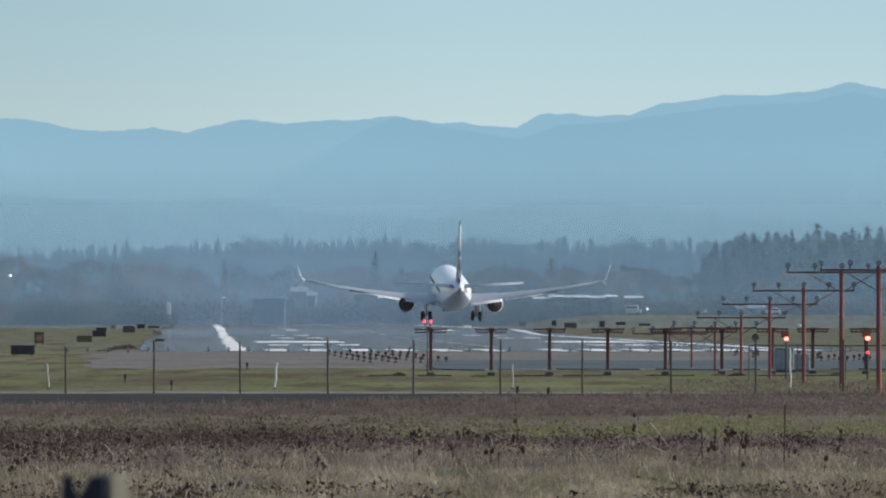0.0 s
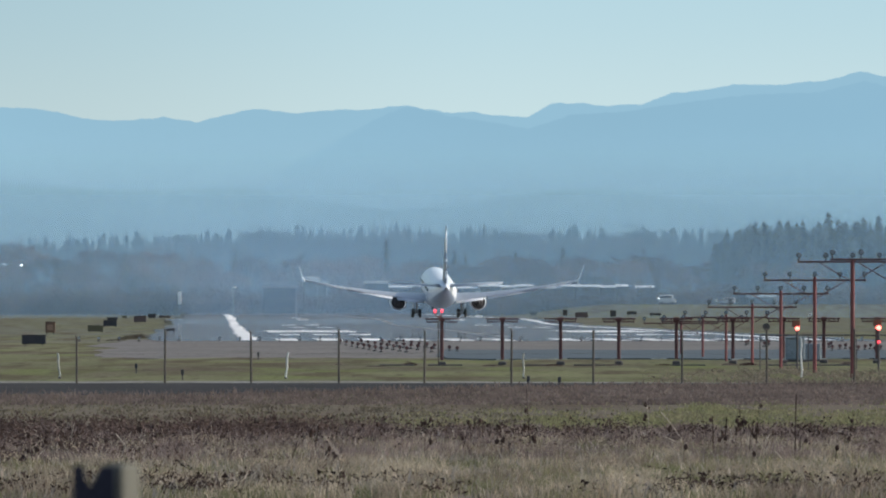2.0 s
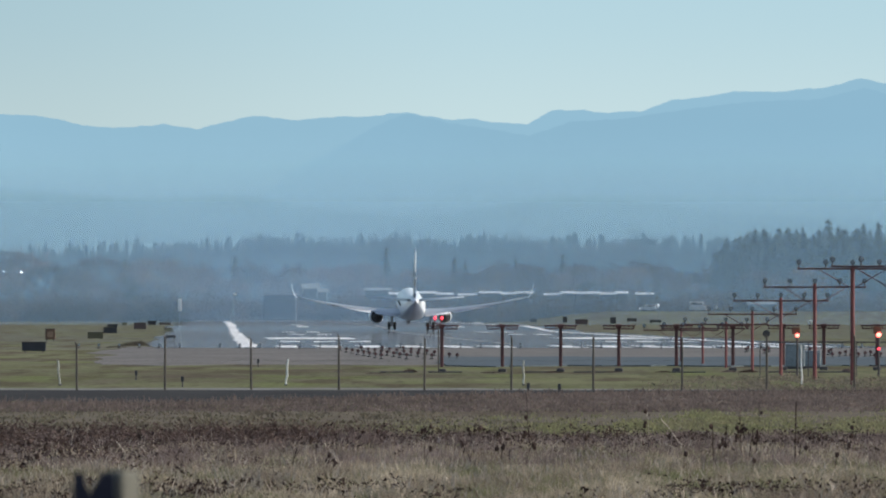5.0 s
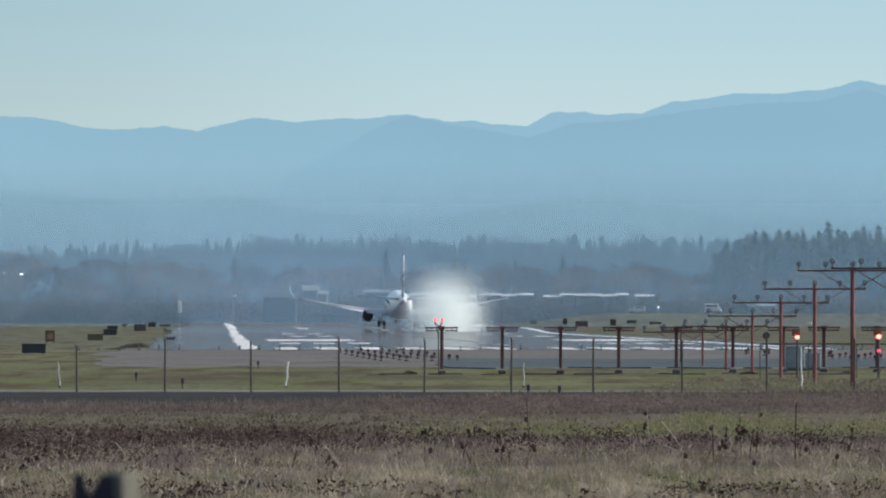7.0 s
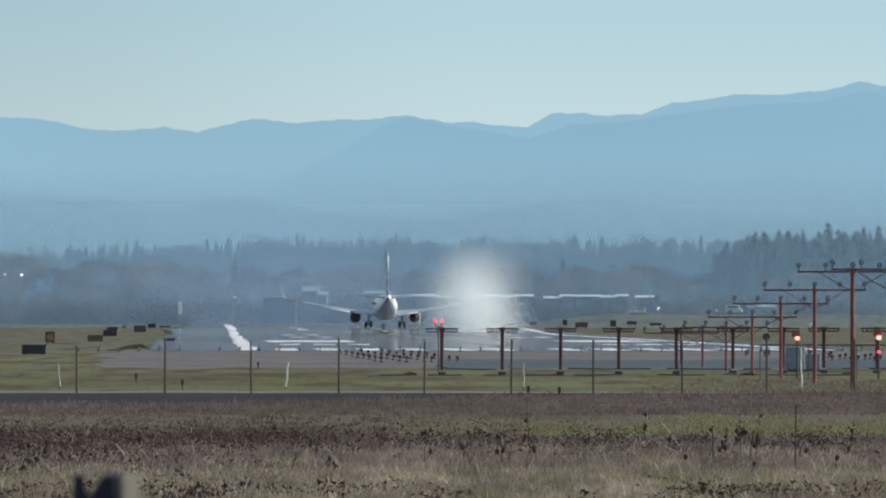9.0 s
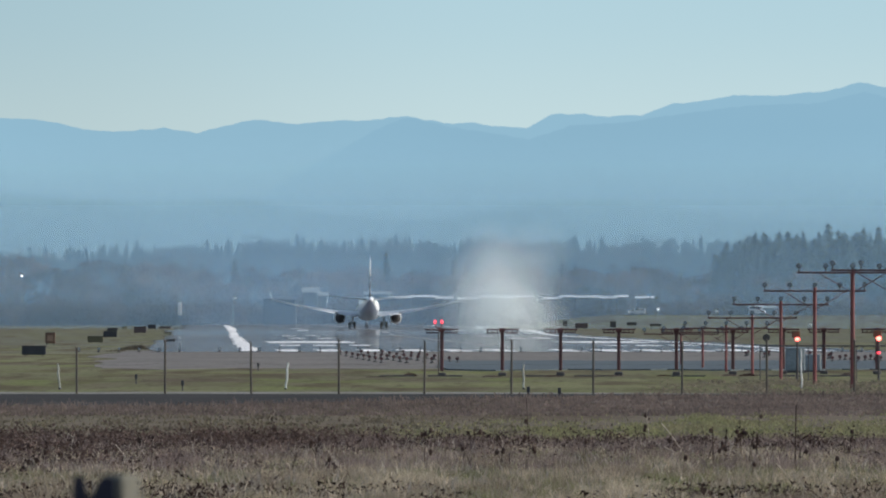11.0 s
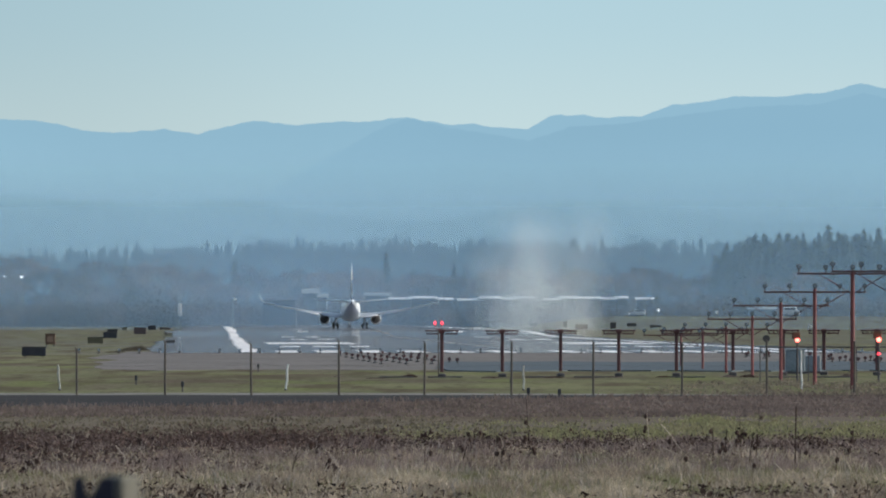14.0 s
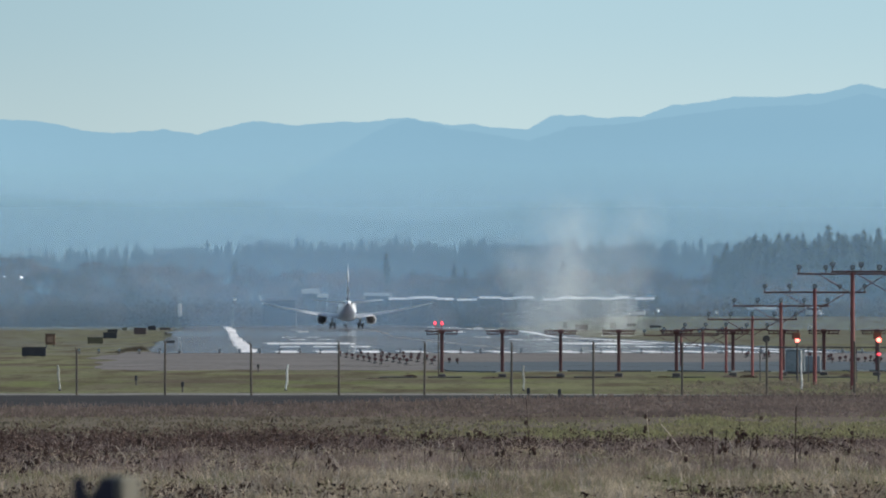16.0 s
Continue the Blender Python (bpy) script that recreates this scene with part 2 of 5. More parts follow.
# far sign panels dulled: haze is put into these two colours
M_BROWN = mat("brown_panel", (0.13, 0.095, 0.09), (0.11, 0.085, 0.08), 3, 0.85)
M_OLIVE = mat("olive_panel", (0.13, 0.12, 0.075), (0.11, 0.10, 0.06), 3, 0.8)
M_AIRWHITE = mat("white_aircraft_paint", (0.74, 0.77, 0.80), (0.70, 0.73, 0.76), 0.5, 0.25, fine=6)
M_AIRGREY = mat("grey_wing_skin", (0.38, 0.40, 0.42), (0.31, 0.33, 0.35), 0.6, 0.3, 0.15, fine=5)
# darker skin that holds the belly's shade
M_BELLYSHADE = mat("grey_blue_belly_shade", (0.13, 0.15, 0.19), (0.15, 0.17, 0.21), 0.6, 0.3)
M_NAVY = mat("navy_tail_paint", (0.03, 0.05, 0.10), (0.035, 0.055, 0.11), 0.6, 0.3)
M_NACELLE = mat("nacelle_paint", (0.52, 0.54, 0.57), (0.46, 0.48, 0.51), 0.8, 0.2)
M_CHROME = mat("polished_lip", (0.75, 0.76, 0.78), (0.7, 0.7, 0.72), 2, 0.15, 1.0)
M_TYRE = mat("black_tyre", (0.02, 0.02, 0.022), (0.03, 0.03, 0.03), 3, 0.85)
M_STRUT = mat("gear_strut", (0.35, 0.36, 0.38), (0.25, 0.26, 0.28), 3, 0.4, 0.4)
M_TRUNK = mat("bark", (0.10, 0.085, 0.07), (0.07, 0.06, 0.05), 0.6, 0.95, spec=0.1)
M_FIR = mat("fir_needles", (0.07, 0.098, 0.088), (0.092, 0.112, 0.094), 0.2, 0.95, spec=0.05, obj=0.45)
M_FIRFAR = mat("far_fir_needles", (0.026, 0.043, 0.041), (0.10, 0.10, 0.078), 0.07, 0.95, spec=0.05, island=0.2, stretch=(1, 1, 0.3))
M_BARE = mat("bare_twigs", (0.20, 0.135, 0.105), (0.12, 0.09, 0.08), 0.2, 0.95, spec=0.05, obj=0.6, leafy=0.2)
M_SHRUB = mat("winter_shrub", (0.105, 0.098, 0.092), (0.145, 0.115, 0.10), 0.2, 0.95, spec=0.05, obj=0.3, leafy=0.5)
M_ROOF = mat("pale_sheet_roof", (0.85, 0.86, 0.85), (0.70, 0.72, 0.72), 0.05, 0.5, fine=0.3)
# wall paled to blend in, haze put into its colour
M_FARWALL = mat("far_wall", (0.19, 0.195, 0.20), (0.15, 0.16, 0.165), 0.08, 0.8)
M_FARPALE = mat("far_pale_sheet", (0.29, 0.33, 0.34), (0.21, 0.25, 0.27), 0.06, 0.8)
M_DARKHANGAR = mat("dark_blue_sheet", (0.055, 0.075, 0.10), (0.045, 0.06, 0.085), 0.1, 0.8)
M_GLASS = mat("dark_window", (0.03, 0.04, 0.05), (0.04, 0.05, 0.06), 1, 0.15)
M_STRAW = mat("dry_grass", (0.45, 0.38, 0.28), (0.24, 0.195, 0.152), 0.5, 0.95, spec=0.05, island=0.5, stretch=(1, 0.1, 1), leafy=0.45)
M_GREENGRASS = mat("green_grass", (0.165, 0.178, 0.092), (0.215, 0.20, 0.12), 0.4, 0.95, spec=0.05, island=0.3, stretch=(1, 0.1, 1), leafy=0.5)
M_LUSH = mat("lush_grass", (0.215, 0.224, 0.112), (0.245, 0.228, 0.14), 0.4, 0.95, spec=0.05, island=0.3, stretch=(1, 0.1, 1), leafy=0.5)
M_WEED = mat("brown_weed", (0.078, 0.056, 0.05), (0.11, 0.078, 0.068), 0.5, 0.95, spec=0.05, island=0.55, leafy=0.25)
M_STALK = mat("pale_stalk", (0.46, 0.40, 0.33), (0.36, 0.31, 0.25), 2, 0.9, spec=0.1)
M_SEED = mat("dark_seed_head", (0.05, 0.036, 0.031), (0.07, 0.048, 0.04), 4, 0.95, spec=0.05, leafy=0.3, island=0.5)
M_DEAD = mat("dead_stems", (0.265, 0.212, 0.192), (0.165, 0.128, 0.116), 0.45, 0.95, spec=0.05, island=0.4, stretch=(1, 0.1, 1), leafy=0.45)
M_OLIVETURF = mat("olive_turf", (0.18, 0.162, 0.112), (0.14, 0.12, 0.09), 0.35, 0.95, spec=0.05, island=0.2, stretch=(1, 0.1, 1), leafy=0.45)
M_SCRUB = mat("olive_scrub", (0.18, 0.165, 0.125), (0.21, 0.18, 0.145), 0.4, 0.95, spec=0.05, island=0.25, leafy=0.5)
M_BROWNTURF = mat("brown_turf", (0.215, 0.172, 0.152), (0.155, 0.125, 0.112), 0.3, 0.95, spec=0.05, island=0.2, stretch=(1, 0.1, 1), leafy=0.4)
M_WOOD = mat("weathered_wood", (0.21, 0.21, 0.175), (0.16, 0.155, 0.13), 6, 0.9, spec=0.1, stretch=(1, 1, 0.15), bump=0.3)
# sunlight on the flap tops is put into this paler skin
M_FLAPLIT = mat("sunlit_flap_skin", (0.62, 0.63, 0.64), (0.48, 0.49, 0.51), 1.2, 0.28, fine=6)
M_GREYSTAKE = mat("weathered_stake", (0.46, 0.47, 0.43), (0.32, 0.33, 0.30), 4, 0.7)
M_STRAP = mat("dark_metal_plate", (0.022, 0.024, 0.038), (0.028, 0.03, 0.045), 8, 0.8, spec=0.1)


# ---------------------------------------------------------------- mesh helpers
def mesh_of(name, verts, faces, material, smooth=False):
    me = bpy.data.meshes.new(name)
    me.from_pydata([tuple(v) for v in verts], [], faces)
    me.materials.append(material)
    if smooth:
        me.shade_smooth()
    me.update()
    return me


def hang(ob, parent, label=""):
    if parent is not None:
        ob.parent = parent
    if label:
        ob["label"] = label
    return ob


def part(name, bm, material, parent=None, label="", smooth=False):
    me = bpy.data.meshes.new(name)
    bmesh.ops.recalc_face_normals(bm, faces=bm.faces)
    bm.to_mesh(me)
    bm.free()
    me.materials.append(material)
    if smooth:
        me.shade_smooth()
    return hang(new(name, me), parent, label)


def box_bm(sx, sy, sz, at=(0, 0, 0), bevel=0.0, bm=None, turn=None):
    """A bevelled box whose base centre is at `at`."""
    bm = bm or bmesh.new()
    m = Matrix.Translation(at) @ (turn or Matrix()) @ Matrix.Translation((0, 0, sz / 2)) @ Matrix.Diagonal((sx, sy, sz, 1))
    r = bmesh.ops.create_cube(bm, size=1, matrix=m)
    if bevel:
        es = list({e for v in r["verts"] for e in v.link_edges})
        bmesh.ops.bevel(bm, geom=es, offset=bevel, segments=1, affect="EDGES")
    return bm


def rod_bm(a, b, r1, r2=None, seg=8, bm=None):
    """A tapered round bar from a to b."""
    bm = bm or bmesh.new()
    a, b = Vector(a), Vector(b)
    d = b - a
    m = Matrix.Translation((a + b) / 2) @ d.to_track_quat("Z", "Y").to_matrix().to_4x4()
    bmesh.ops.create_cone(bm, cap_ends=True, segments=seg, radius1=r1, radius2=r1 if r2 is None else r2, depth=d.length, matrix=m)
    return bm


def ball_bm(c, r, bm=None, sub=2, scale=(1, 1, 1)):
    bm = bm or bmesh.new()
    bmesh.ops.create_icosphere(bm, subdivisions=sub, radius=r, matrix=Matrix.Translation(c) @ Matrix.Diagonal((*scale, 1)))
    return bm


def ring_loft(rings, close=True):
    """A skin over rings of equally many points."""
    bm = bmesh.new()
    rows = [[bm.verts.new(p) for p in ring] for ring in rings]
    n = len(rows[0])
    for a, b in zip(rows, rows[1:]):
        for i in range(n):
            bm.faces.new((a[i], a[(i + 1) % n], b[(i + 1) % n], b[i]))
    if close:
        bm.faces.new(rows[0])
        bm.faces.new(rows[-1])
    return bm


def empty(name, m=None):
    ob = new(name)
    ob.empty_display_size = 0.3
    if m is not None:
        ob.matrix_basis = m
    return ob


# ---------------------------------------------------------------- ground and pavement
RUN_SLOPE, RUN_X, RUN_Y = -0.0225, 8.9, 739.0


def run_x(y):
    """The runway's centreline."""
    return RUN_X + RUN_SLOPE * (y - RUN_Y)


def run_z(y):
    """The runway's rise above the field: a low swell beyond the touchdown zone."""
    k = max(0.0, min(1.0, (y - 1430.0) / 170.0))
    return 0.6 * k * k * (3 - 2 * k)


def build_runway(a, b, left, right):
    n = 110
    vs, fs = [], []
    for k in range(n + 1):
        y = a + (b - a) * (k / n) ** 1.4
        for side, off in enumerate((left, right)):
            x = run_x(y) + off + 2.6 * noise.noise(Vector((off, y * 0.02, 2.0))) + 0.9 * noise.noise(Vector((off, y * 0.09, 5.0)))
            vs += [(x, y, 0.04 + run_z(y)), (x, y, -0.26)]
    for k in range(n):
        q, p = 4 * k, 4 * k + 4
        fs += [(q, q + 2, p + 2, p), (q, p, p + 1, q + 1), (q + 2, q + 3, p + 3, p + 2)]
    fs += [(0, 1, 3, 2), (4 * n, 4 * n + 2, 4 * n + 3, 4 * n + 1)]
    tagged(new("runway", mesh_of("runway", vs, fs, M_RUNWAY)), "long asphalt runway with a glassy sheen", "runway", kind="structure")


def sheet(name, corners, z, material, label, cat, ragged=(0.0, 0.0)):
    """A paved slab with overgrown, uneven edges; ragged: by how much, across and along."""
    pts = []
    for k, a in enumerate(corners):
        b = corners[(k + 1) % len(corners)]
        n = 40 if ragged[0] or ragged[1] else 1
        for q in range(n):
            x, y = a[0] + (b[0] - a[0]) * q / n, a[1] + (b[1] - a[1]) * q / n
            w = Vector((x * 0.35, y * 0.02, z * 50))
            pts.append((x + ragged[0] * noise.noise(w), y + ragged[1] * (noise.noise(w + Vector((7, 3, 1))) + 0.5 * noise.noise(w * 3.7))))
    n = len(pts)
    vs = [(x, y, z) for x, y in pts] + [(x, y, z - 0.3) for x, y in pts]
    fs = [list(range(n))] + [[i, i + n, (i + 1) % n + n, (i + 1) % n] for i in range(n)]
    ob = new(name, mesh_of(name, vs, fs, material))
    return tagged(ob, label, cat, kind="structure")


def build_ground():
    xs = np.linspace(-2400, 2400, 25)
    ys = np.concatenate([np.linspace(-300, 500, 21), np.linspace(600, 4960, 40)])
    vs = [(x, y, 0.0) for y in ys for x in xs]
    nx = len(xs)
    fs = [(j * nx + i, j * nx + i + 1, (j + 1) * nx + i + 1, (j + 1) * nx + i) for j in range(len(ys) - 1) for i in range(nx - 1)]
    tagged(new("ground", mesh_of("ground", vs, fs, M_GROUND)), "flat airfield turf in brown and green patches", "ground", kind="structure")
    # perimeter road, its verge overgrown towards one end
    near = [(-60, 312), (-8, 313), (-3, 327), (1, 341), (6, 354), (12, 360.4), (60, 360.8)]
    sheet("road", near + [(60, 361), (-60, 361)], 0.03, M_ROAD, "narrow dark asphalt perimeter road beside the fence", "road", (0.0, 1.2))
    sheet("pavement_shoulder", [(-60, 361.2), (14, 361.2), (7, 368), (-4, 372.5), (-60, 374)], 0.02, M_GRAVEL, "narrow pale gravel shoulder beyond the road", "shoulder", (0.0, 1.6))
    a, b = 785.0, 3300.0
    rw = 27.0
    build_runway(a, b, -31.5, rw)
    c = 538.0
    sheet("pavement", [(run_x(c) - 32.5, c), (run_x(c) + 30, c), (run_x(a) + 30, a + 30), (run_x(a) - 34, a + 30)], 0.012, M_PAD,
          "brownish concrete blast pad before the runway", "pavement", (2.2, 16.0))
    sheet("pavement_service", [(-0.2, 524), (36, 524), (36, 628), (-0.2, 628)], 0.06, M_SERVICE,
          "blue-grey asphalt service apron", "pavement", (0.8, 9.0))


BANK_TOP = 3.0


def build_bank():
    """A gentle rise of the far field that carries a road."""
    xs = np.linspace(12, 420, 52)
    ys = [(2250, -0.15), (2350, 0.5), (2450, 1.2), (2550, 1.9), (2640, 2.6), (2700, BANK_TOP), (2746, BANK_TOP), (2756, -0.3)]
    vs = []
    for y, z in ys:
        for x in xs:
            k = max(0.0, min(1.0, (x - 12) / 34.0))
            vs.append((x, y, (z + 0.3) * k * k * (3 - 2 * k) - 0.3 + 0.12 * noise.noise(Vector((x * 0.08, y * 0.01, 0))) * (0 < z < BANK_TOP)))
    n = len(xs)
    fs = [(j * n + i, j * n + i + 1, (j + 1) * n + i + 1, (j + 1) * n + i) for j in range(len(ys) - 1) for i in range(n - 1)]
    tagged(new("ground_bank", mesh_of("ground_bank", vs, fs, M_GROUND, True)), "gentle green rise of the far field", "ground", kind="structure")
    vs = [(x, y, z) for z in (BANK_TOP + 0.05, BANK_TOP - 0.3) for x, y in ((47, 2716), (420, 2716), (420, 2730), (47, 2730))]
    fs = [(0, 1, 2, 3)] + [(i, i + 4, (i + 1) % 4 + 4, (i + 1) % 4) for i in range(4)]
    tagged(new("road_far", mesh_of("road_far", vs, fs, M_ROAD)), "far asphalt road along the rise", "road", kind="structure")


def marking(parent, x0, x1, y0, y1, paint=None):
    """One painted bar, in runway offsets, along the centreline, heat shimmer put into its wavy edges."""
    n = max(3, int((y1 - y0) / 7))
    vs, fs = [], []
    for k in range(n + 1):
        y = y0 + (y1 - y0) * k / n
        for side, x in enumerate((x0, x1)):
            w = 0.6 * noise.noise(Vector((y * 0.07, x * 0.7, side * 5.0))) + 0.2 * noise.noise(Vector((y * 0.3, x * 2.1, 3.0 + side)))
            for z in (0.052, 0.03):
                vs.append((run_x(y) + x + w * min(1.0, (x1 - x0) / 1.8), y, z + run_z(y)))
    for k in range(n):
        q, p = 4 * k, 4 * k + 4
        fs += [(q, q + 2, p + 2, p), (q, p, p + 1, q + 1), (q + 2, q + 3, p + 3, p + 2)]
    fs += [(0, 1, 3, 2), (4 * n, 4 * n + 2, 4 * n + 3, 4 * n + 1)]
    hang(new("paint_bar", mesh_of("paint_bar", vs, fs, paint or M_PAINT)), parent)


def build_markings():
    t = 791.0
    mk = tagged(empty("runway_markings"), "worn white painted runway stripes and bars", "road marking", kind="structure")
    for s in (-1, 1):
        for k in range(6):
            x = s * (1.9 + 3.4 * k + 0.9)
            marking(mk, x - 0.9, x + 0.9, t, t + 46)
        for d, n in ((152, 3), (457, 2), (610, 2), (762, 1), (914, 1)):
            for k in range(n):
                x = s * (11 + 3.3 * k + 0.9)
                marking(mk, x - 0.9, x + 0.9, t + d, t + d + 23)
        marking(mk, min(s * 11, s * 20), max(s * 11, s * 20), t + 250, t + 310)
        for k in range(9):
            marking(mk, s * 22.8 - 0.65, s * 22.8 + 0.65, t + 10 + 170 * k, t + 177 + 170 * k)
    # centreline greyed: the glare that hides it is put into the paint
    for k in range(24):
        marking(mk, -0.45, 0.45, t + 100 + 61 * k, t + 136.6 + 61 * k, M_PAINTGLARE)


# ---------------------------------------------------------------- far distance
def build_backdrop():
    # sky wall
    m = distance("far_sky", (0.53, 0.675, 0.698), (0.425, 0.61, 0.685), 75, 165, dusk=0.13)
    vs = [(-900, 4950, -5), (900, 4950, -5), (900, 4950, 700), (-900, 4950, 700)]
    tagged(new("backdrop_sky", mesh_of("backdrop_sky", vs, [(0, 1, 2, 3)], m)), "pale hazy blue winter sky", "sky", kind="structure")
    f = 17956.0

    def ridge(name, prof, dist, colour_m, label, rough, depth):
        px = np.array([p[0] for p in prof], float)
        py = np.array([p[1] for p in prof], float)
        us = np.arange(-120, 1690, 4.0)
        tops = np.interp(us, px, py)
        vs, fs = [], []
        rows = 16
        for j in range(rows + 1):
            k = j / rows
            for i, u in enumerate(us):
                x = (u - 784) / f * dist
                top = EYE_Z + (562 - tops[i]) / f * dist
                top += rough * (noise.noise(Vector((u * 0.05, 3.1, dist))) + 0.6 * noise.noise(Vector((u * 0.16, 7.7, dist))))
                spur = noise.noise(Vector((u * 0.012, k * 2.0, dist * 0.01)))
                vs.append((x, dist - depth * (1 - k) + 45 * spur * k * (1 - k), top * k ** 1.3 - 2 * (1 - k)))
        n = len(us)
        for j in range(rows):
            for i in range(n - 1):
                fs.append((j * n + i, j * n + i + 1, (j + 1) * n + i + 1, (j + 1) * n + i))
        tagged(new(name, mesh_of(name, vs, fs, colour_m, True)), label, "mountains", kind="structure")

    main = [(-120, 205), (0, 212), (50, 213), (100, 220), (150, 232), (200, 236), (250, 233), (290, 229), (350, 238), (400, 225), (450, 214),
            (520, 222), (600, 216), (650, 216), (715, 208), (800, 222), (835, 219), (870, 226), (935, 229), (975, 205), (1030, 204), (1075, 210),
            (1100, 207), (1135, 207), (1190, 186), (1250, 181), (1300, 171), (1390, 172), (1410, 168), (1460, 165), (1500, 154), (1525, 148), (1568, 158), (1700, 175)]
    spur = [(-120, 480), (380, 470), (440, 400), (480, 340), (530, 305), (600, 270), (660, 235), (715, 211), (740, 214), (800, 228), (870, 238), (935, 250),
            (1010, 225), (1100, 220), (1200, 205), (1320, 190), (1450, 185), (1530, 165), (1570, 175), (1700, 190)]
    low = [(-120, 338), (0, 343), (60, 346), (130, 354), (230, 361), (330, 359), (390, 352), (440, 354), (480, 363), (560, 380), (680, 392), (800, 388), (880, 374), (950, 361), (1050, 357), (1150, 367), (1250, 382), (1350, 392), (1700, 398)]
    # haze is put into the ridges' glow colours, paler towards the foot
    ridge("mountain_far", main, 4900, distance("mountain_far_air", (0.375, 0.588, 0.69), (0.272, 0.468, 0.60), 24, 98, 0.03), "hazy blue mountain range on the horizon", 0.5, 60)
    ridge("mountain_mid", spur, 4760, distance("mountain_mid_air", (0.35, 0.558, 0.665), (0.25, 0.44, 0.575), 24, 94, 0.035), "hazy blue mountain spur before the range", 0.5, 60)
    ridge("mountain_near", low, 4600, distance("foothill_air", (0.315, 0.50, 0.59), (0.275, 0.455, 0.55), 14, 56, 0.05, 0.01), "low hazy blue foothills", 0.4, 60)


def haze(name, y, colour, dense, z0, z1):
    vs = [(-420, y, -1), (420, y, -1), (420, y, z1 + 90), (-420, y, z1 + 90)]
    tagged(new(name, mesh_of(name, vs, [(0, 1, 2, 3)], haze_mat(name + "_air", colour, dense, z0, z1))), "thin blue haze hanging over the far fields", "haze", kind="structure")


def fir_mesh(seed, h, w):
    """Crown of drooping fans of needles, with gaps and a ragged outline."""
    rng = random.Random(seed)
    vs, fs = [], []
    levels = 30
    for j in range(levels):
        k = j / (levels - 1)
        z = h * (0.06 + 0.92 * k)
        reach = w * (1 - k) ** 0.42 * rng.uniform(0.65, 1.15) + 0.5
        n = max(6, int(15 * (1 - k * 0.6)))
        a0 = rng.uniform(0, 6.28)
        for i in range(n):
            a = a0 + 6.283 * i / n + rng.uniform(-0.3, 0.3)
            r = reach * rng.uniform(0.5, 1.15)
            d = Vector((math.cos(a), math.sin(a), 0))
            s = Vector((-d.y, d.x, 0))
            z1 = z + rng.uniform(-0.5, 0.5)
            tip = d * r + Vector((0, 0, z1 - r * rng.uniform(0.15, 0.5)))
            mid = d * r * 0.55 + Vector((0, 0, z1 - r * 0.08))
            wd = r * 0.28 + 0.15
            b = len(vs)
            vs += [Vector((0, 0, z1 + 0.7)), mid + s * wd - Vector((0, 0, wd * 0.7)), tip, mid - s * wd - Vector((0, 0, wd * 0.7))]
            fs += [(b, b + 1, b + 2), (b, b + 2, b + 3)]
    return vs, fs


def bare_mesh(seed, h, w):
    """A winter crown of forking twigs in many thin clumps."""
    rng = random.Random(seed)
    vs, fs = [], []

    def blade(a, b, r):
        d = (b - a).normalized()
        s = d.cross(Vector((rng.uniform(-1, 1), rng.uniform(-1, 1), 0.2))).normalized() * r
        i = len(vs)
        vs.extend([a + s, a - s, b - s * 0.3, b + s * 0.3])
        fs.append((i, i + 1, i + 2, i + 3))

    def grow(a, d, ln, r, lv):
        b = a + d * ln
        blade(a, b, r)
        if lv == 0:
            for _ in range(3):
                blade(b, b + Vector((rng.gauss(0, 1), rng.gauss(0, 1), rng.gauss(0.5, 0.8))).normalized() * ln * 0.6, 0.10)
            return
        for _ in range(rng.choice((3, 4))):
            nd = (d + Vector((rng.gauss(0, 0.5), rng.gauss(0, 0.5), rng.gauss(0.1, 0.3)))).normalized()
            grow(b, nd, ln * rng.uniform(0.6, 0.85), max(r * 0.6, 0.09), lv - 1)

    for k in range(5):
        a = 6.283 * k / 5 + rng.uniform(-0.5, 0.5)
        d = Vector((math.cos(a) * w / h * 1.3, math.sin(a) * w / h * 1.3, 1)).normalized()
        grow(Vector((0, 0, h * 0.18)), d, h * 0.27, 0.22, 3)
    return vs, fs


def shrub_mesh(seed, h, w):
    rng = random.Random(seed)
    vs, fs = [], []
    for _ in range(2300):
        a, r = rng.uniform(0, 6.283), w * math.sqrt(rng.random())
        z = h * rng.random() ** 0.55 * (1 - (r / w) ** 2 * 0.45) * (0.85 + 0.2 * math.sin(a * 3 + seed))
        c = Vector((math.cos(a) * r, math.sin(a) * r, z))
        i = len(vs)
        for _k in range(3):
            vs.append(c + Vector((rng.gauss(0, 0.21), rng.gauss(0, 0.21), rng.gauss(0.05, 0.22))))
        fs.append((i, i + 1, i + 2))
    return vs, fs


